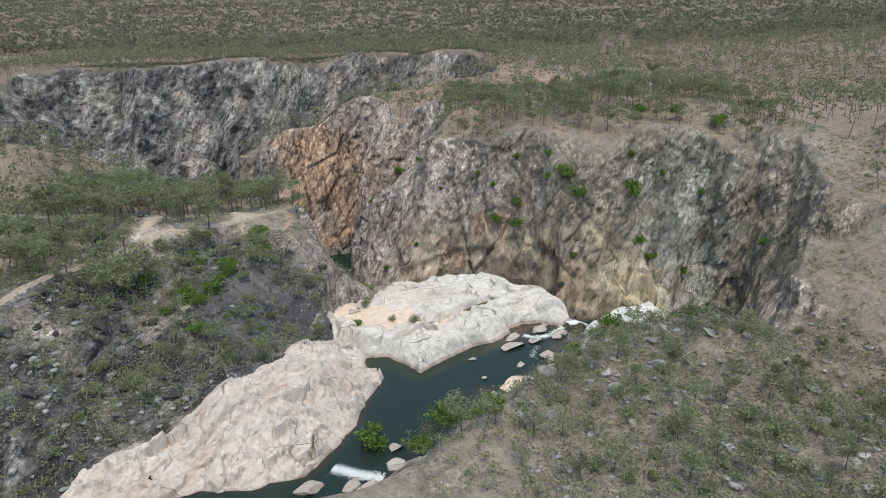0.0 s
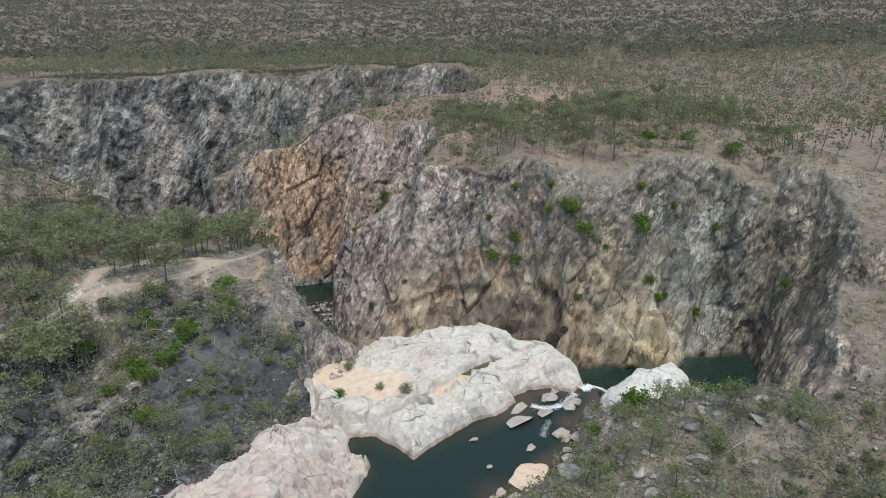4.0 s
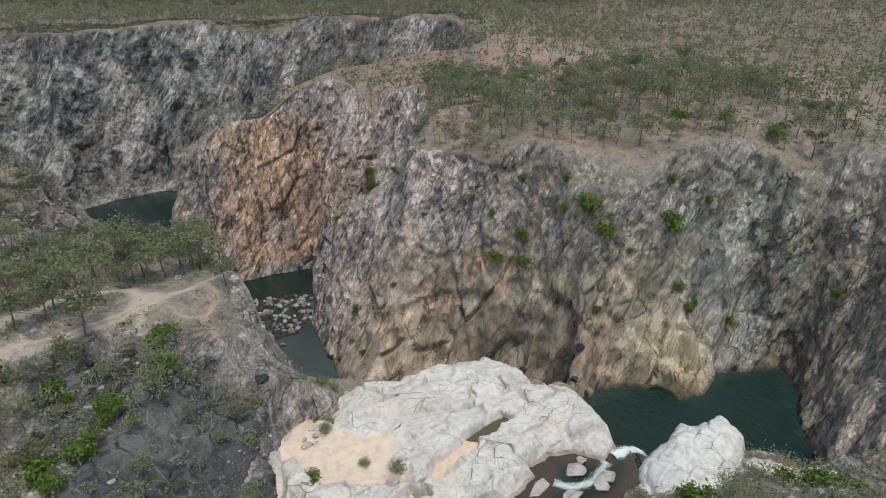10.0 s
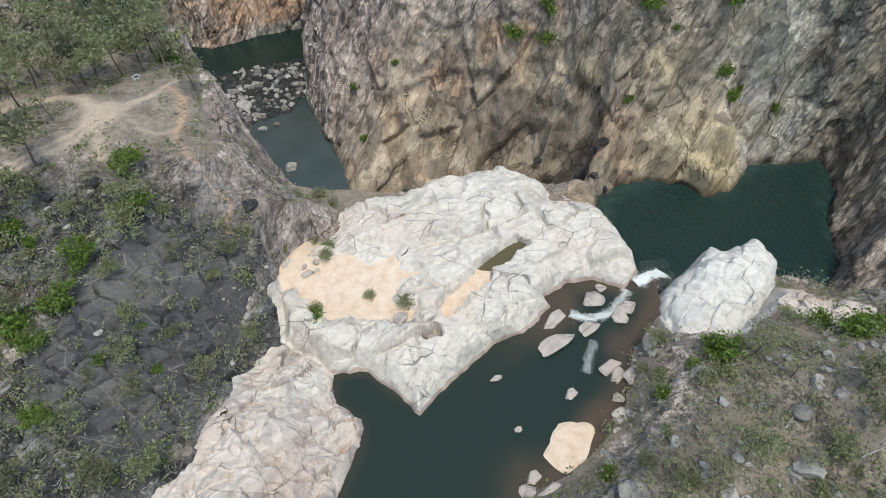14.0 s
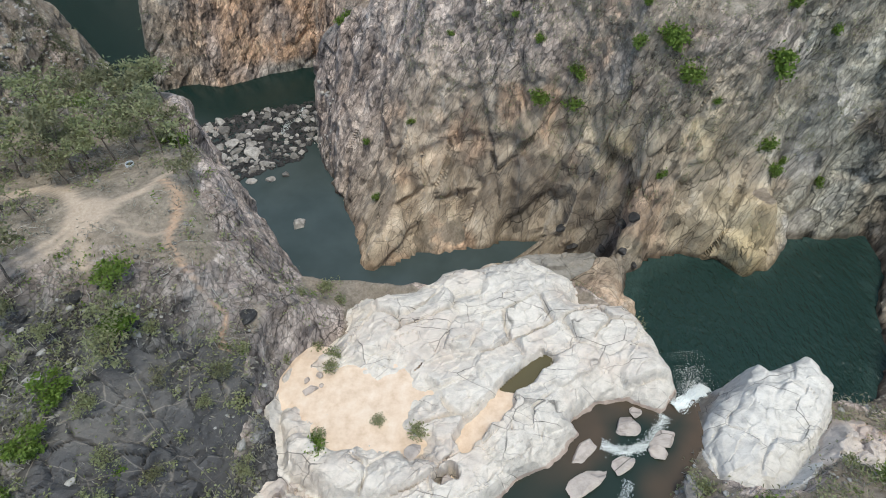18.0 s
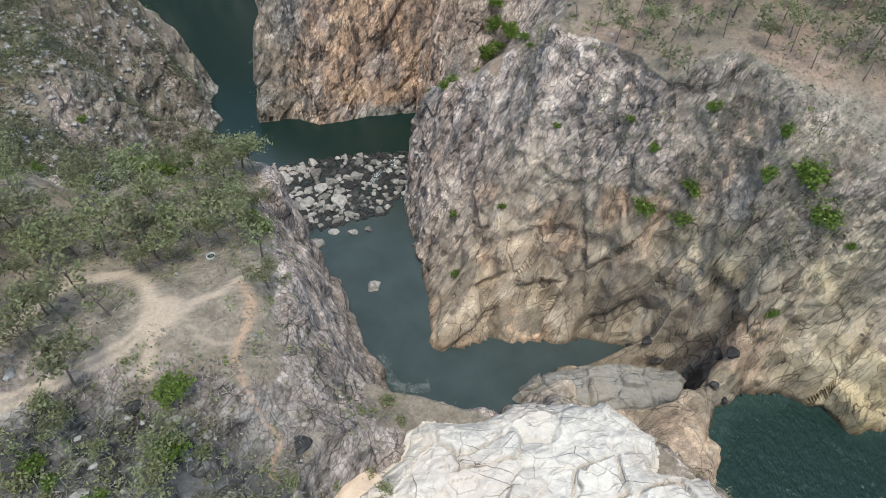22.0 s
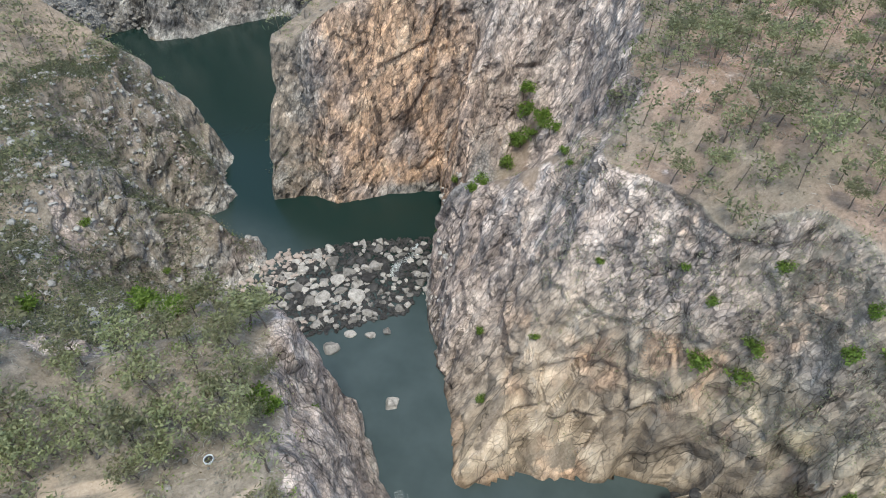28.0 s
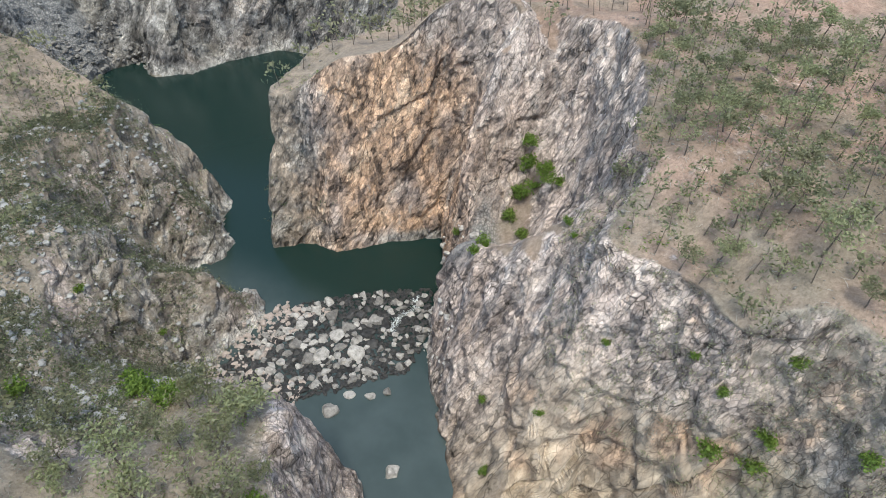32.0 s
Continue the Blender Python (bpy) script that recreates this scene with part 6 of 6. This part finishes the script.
NEAR_LAND = ((-130, -28, -40, 130, 0.27), (0, 125, -45, 70, 0.17), (-20, 160, 145, 270, 0.2), (-330, -110, 110, 300, 0.3), (-180, -104, 120, 215, 0.12), (118, 210, -10, 150, 0.22))
x, y = scrub_field(15000, NEAR_LAND, 21, 1.9)
tufts("grey_scrub", x, y, 10, 0.75, 0.34, 0.08, 1.3, SCRUB_LEAF, "grey leafless scrub and dry twigs on the slopes", "scrub", 22)
x, y = scrub_field(6500, NEAR_LAND, 25, 2.3)
tufts("green_scrub", x, y, 14, 0.75, 0.3, 0.14, 1.4, LEAF, "low olive green scrub between the rocks", "scrub", 26)
x, y = scrub_field(1500, NEAR_LAND, 27, 2.0)
tufts("bright_scrub", x, y, 18, 0.7, 0.26, 0.14, 1.3, BUSH_LEAF, "scattered bright green low shrubs", "scrub", 28)
x, y = scrub_field(8000, NEAR_LAND, 29, 1.1)
tufts("dry_grass", x, y, 5, 0.3, 0.3, 0.05, 0.4, GRASS, "dry straw-coloured grass tufts", "grass", 30)

x, y = scrub_field(19000, ((-330, -200, 110, 300, 0.25), (-205, -96, 112, 240, 0.75)), 45, 3.2, 5.0)
tufts("hill_scrub", x, y, 12, 1.1, 0.36, 0.14, 1.5, HILL_LEAF, "grey-green scrub clinging to the western hills", "scrub", 46)

def wall_scrub(name, n, seed, low, reach, leaf, width, mat, label):
    """Small twiggy tufts rooted all over the upper rock walls."""
    rs = np.random.RandomState(seed)
    P, N = SHEET[0]
    pick = rs.randint(0, len(P), n * 14)
    P, N = P[pick], N[pick]
    x, y, z = P.T
    ok = (x > -20) & (x < 200) & (y > 30 + 40 * (x < 110)) & (y < 200) & (z > low + 14 * fbm2(x / 9, z / 9, 3, seed)) & (N[:, 2] < 0.75) & (fbm(x / 7, y / 7, z / 7, 3, seed + 1) > -0.1)
    P, N = P[ok][:n], N[ok][:n]
    c = rs.normal(size=(len(P), 8, 3)) * reach + (P + N * 0.35 + (0, 0, 0.25))[:, None, :]
    c = c.reshape(-1, 3)
    me = soup(name, leaf_quads(c, leaf, width, rs, 0.6), 4, len(c))
    me.materials.append(mat)
    return tagged(new(name, me), label, "scrub", kind="stuff")


wall_scrub("wall_twigs", 6500, 101, 42, 0.5, 0.36, 0.07, SCRUB_LEAF, "grey leafless twigs rooted in the cliff face")
wall_scrub("wall_scrub", 3600, 105, 34, 0.5, 0.26, 0.12, OLIVE_LEAF, "sparse olive scrub clinging to the cliff face")

x, y = scrub_field(3000, ((-330, 30, 392, 490, 1.0),), 141, 1.6, 1.0)
tufts("rim_scrub", x, y, 12, 1.6, 0.7, 0.3, 2.2, HILL_LEAF, "grey-green scrub along the far rim of the gorge", "scrub", 142)
rs_west = np.random.RandomState(151)
x, y = rs_west.uniform(-205, -104, 5200), rs_west.uniform(108, 238, 5200)
ok = (surface(x, y) > 9) & (fbm2(x / 12, y / 12, 3, 98) > -0.05)
tufts("hill_scrub", x[ok], y[ok], 9, 0.8, 0.4, 0.22, 1.2, HILL_LEAF, "grey-green scrub over the rocky western hill", "scrub", 152)

KNOLLS = ((18, 126, -45, 68, 0.6), (-118, -34, -45, 66, 0.4))
for seed, mat, tint in ((61, SCRUB_LEAF, "grey"), (63, OLIVE_LEAF, "olive")):
    x, y = scrub_field(5200, KNOLLS, seed, 2.4)
    tufts(tint + "_thicket", x, y, 12, 1.05, 0.42, 0.13, 1.5, mat, "dense " + tint + " thicket over rocky ground", "scrub", seed + 1)
x, y = scrub_field(2600, KNOLLS, 65, 2.6, 0.3)
rs_knoll = np.random.RandomState(66)
stones("knoll_rubble", x, y, surface(x, y) + 0.15, 0.5 + 2.0 * rs_knoll.rand(len(x)) ** 3, RUBBLE_GREY, "grey broken rock showing through the scrub", "rubble", 67)

# ---- loose stones and dead wood ----
rock_rnd = random.Random(19)
ROCKS = [boulder_mesh("rock", 80 + k, 2, 0.75, 9) for k in range(6)]
for k, me in enumerate(ROCKS):
    me.materials.append(DARK_BOULDER if k < 3 else BOULDER)
for k, (x, y) in enumerate(scattered(75, -100, -36, -25, 68, 17, 3.5, lambda x, y: free_ground(x, y)) + scattered(85, 24, 112, -20, 62, 18, 3.5, lambda x, y: free_ground(x, y, 0.5))):
    dark = k < 75
    s = 1.2 + 2.8 * rock_rnd.random() ** 2
    ob = new("rock", ROCKS[rock_rnd.randrange(3) + (0 if dark else 3)])
    ob.matrix_basis = Matrix.LocRotScale((x, y, float(surface(np.array([x]), np.array([y]))[0]) + 0.12 * s), Euler((rock_rnd.uniform(-0.4, 0.4), rock_rnd.uniform(-0.4, 0.4), rock_rnd.uniform(0, 6.28))), (s * 1.2, s, s * 0.8))
    tagged(ob, "dark weathered boulder bedded in the slope" if dark else "grey angular boulder among knoll scrub", "rock", "rocks on the slopes")

x, y = scrub_field(5200, ((-205, -100, 112, 240, 1.0),), 131, 4.0, 0.5)
rs_hill = np.random.RandomState(132)
stones("hill_rubble", x, y, surface(x, y) + 0.1, 0.5 + 2.2 * rs_hill.rand(len(x)) ** 3, RUBBLE_GREY, "pale grey broken rock showing through the western scrub", "rubble", 133)
x, y = scrub_field(3600, NEAR_LAND, 33, 1.8, 0.2)
rs_stone = np.random.RandomState(34)
stones("hillside_stones", x, y, surface(x, y) + 0.1, 0.3 + 1.2 * rs_stone.rand(len(x)) ** 3, STONE, "loose grey stones on the slopes", "stones", 35)
rs_stone = np.random.RandomState(36)
x, y = rs_stone.uniform(-345, -278, 2400), rs_stone.uniform(290, 362, 2400)
ok = (edge_distance(x, y, GORGE_EDGE) > -1) & (surface(x, y) < 24)
stones("shore_boulders", x[ok], y[ok], surface(x[ok], y[ok]) + 0.3, 1.0 + 3.0 * rs_stone.rand(ok.sum()) ** 2, BOULDER, "pale boulders heaped on the far shore", "stones", 37)
x, y = rs_stone.uniform(-66, -34, 800), rs_stone.uniform(178, 256, 800)
ok = (edge_distance(x, y, GORGE_EDGE) > -1) & (edge_distance(x, y, GORGE_EDGE) < 16) & (surface(x, y) < 26)
stones("gully_scree", x[ok], y[ok], surface(x[ok], y[ok]) + 0.3, 0.4 + 3.2 * rs_stone.rand(ok.sum()) ** 3.5, BOULDER, "pale blocky scree below the cliff gully", "stones", 38)
for k, (x, y, length, a) in enumerate(((56, 38, 5, 2.2), (63, 33, 6, 2.5), (52, 26, 4, 0.8), (70, 36, 4, 1.2), (-84, 70, 7, 0.7), (-46, 30, 4, 1.2), (60, 20, 5, 0.3), (74, 12, 4, 2.0), (-52, 14, 4, 2.4), (84, 30, 5, 1.0), (40, 12, 4, 0.1))):
    z = float(surface(np.array([x]), np.array([y]))[0]) + 0.25
    c, s = math.cos(a) * length / 2, math.sin(a) * length / 2
    z0, z1 = (float(surface(np.array([x + i * c]), np.array([y + i * s]))[0]) + 0.3 for i in (-1, 1))
    log = new("fallen_branch", joined("fallen_branch", [tube([Vector((x - c, y - s, z0)), Vector((x, y, z)), Vector((x + c, y + s, z1))], [0.16, 0.13, 0.05], 6),
                                                        tube([Vector((x, y, z)), Vector((x + 0.4 * c - 0.5 * s, y + 0.4 * s + 0.5 * c, z + 0.5))], [0.07, 0.02], 4)]))
    log.data.materials.append(DEAD_WOOD)
    tagged(log, "bleached dead branch lying on the slope", "branch", "fallen branches")


def sticks(name, n, boxes, seed, label):
    """Bleached twigs and fallen sticks scattered over the ground, each a thin bent strip with thickness."""
    rs = np.random.RandomState(seed)
    x, y = scrub_field(n, boxes, seed, 2.0, 0.3)
    k = len(x)
    a, l, w = rs.uniform(0, 6.28, k), rs.uniform(0.25, 1.1, k), rs.uniform(0.03, 0.07, k)
    quads = []
    for bend in (-1, 1):
        b = a + bend * rs.uniform(0.05, 0.35, k)
        ex, ey = x + bend * l * np.cos(b), y + bend * l * np.sin(b)
        z0, z1 = surface(x, y) + 0.35, surface(ex, ey) + 0.3
        sx, sy = -np.sin(b) * w, np.cos(b) * w
        quads.append(np.stack([np.stack([x - sx, y - sy, z0], -1), np.stack([ex - 0.4 * sx, ey - 0.4 * sy, z1], -1), np.stack([ex, ey, z1 + w], -1), np.stack([x, y, z0 + w], -1)], 1))
        quads.append(np.stack([np.stack([x, y, z0 + w], -1), np.stack([ex, ey, z1 + w], -1), np.stack([ex + 0.4 * sx, ey + 0.4 * sy, z1], -1), np.stack([x + sx, y + sy, z0], -1)], 1))
    v = np.concatenate(quads, 0).reshape(-1, 3)
    me = soup(name, v, 4, len(v) // 4)
    me.materials.append(DEAD_WOOD)
    return tagged(new(name, me), label, "dead wood", kind="stuff")


sticks("dead_sticks", 5200, ((-125, -34, -30, 125, 0.5), (10, 125, -35, 68, 0.3), (-14, 150, 158, 262, 0.2)), 120, "bleached fallen sticks strewn over the dry slopes")


def ring_tank():
    bm = bmesh.new()
    bmesh.ops.create_cone(bm, cap_ends=False, segments=28, radius1=0.85, radius2=0.82, depth=0.7)
    geom = bmesh.ops.solidify(bm, geom=bm.faces[:], thickness=0.12)
    bm.verts.ensure_lookup_table()
    me = bpy.data.meshes.new("tank_wall")
    bm.to_mesh(me)
    bm.free()
    z = float(surface(np.array([-65.0]), np.array([94.0]))[0])
    tank = thing("water_tank", "small round pale concrete tank with dark water", "tank", at=pose(-65, 94, z + 0.3))
    part("wall", me, plain_material("pale_concrete", [(0.3, (0.42, 0.46, 0.5)), (0.7, (0.62, 0.66, 0.7))], 3), tank)
    bm = bmesh.new()
    bmesh.ops.create_circle(bm, cap_ends=True, segments=28, radius=0.78)
    me = bpy.data.meshes.new("tank_water")
    bm.to_mesh(me)
    bm.free()
    part("tank_water", me, DARK_BOULDER, tank, "dark standing water")


ring_tank()
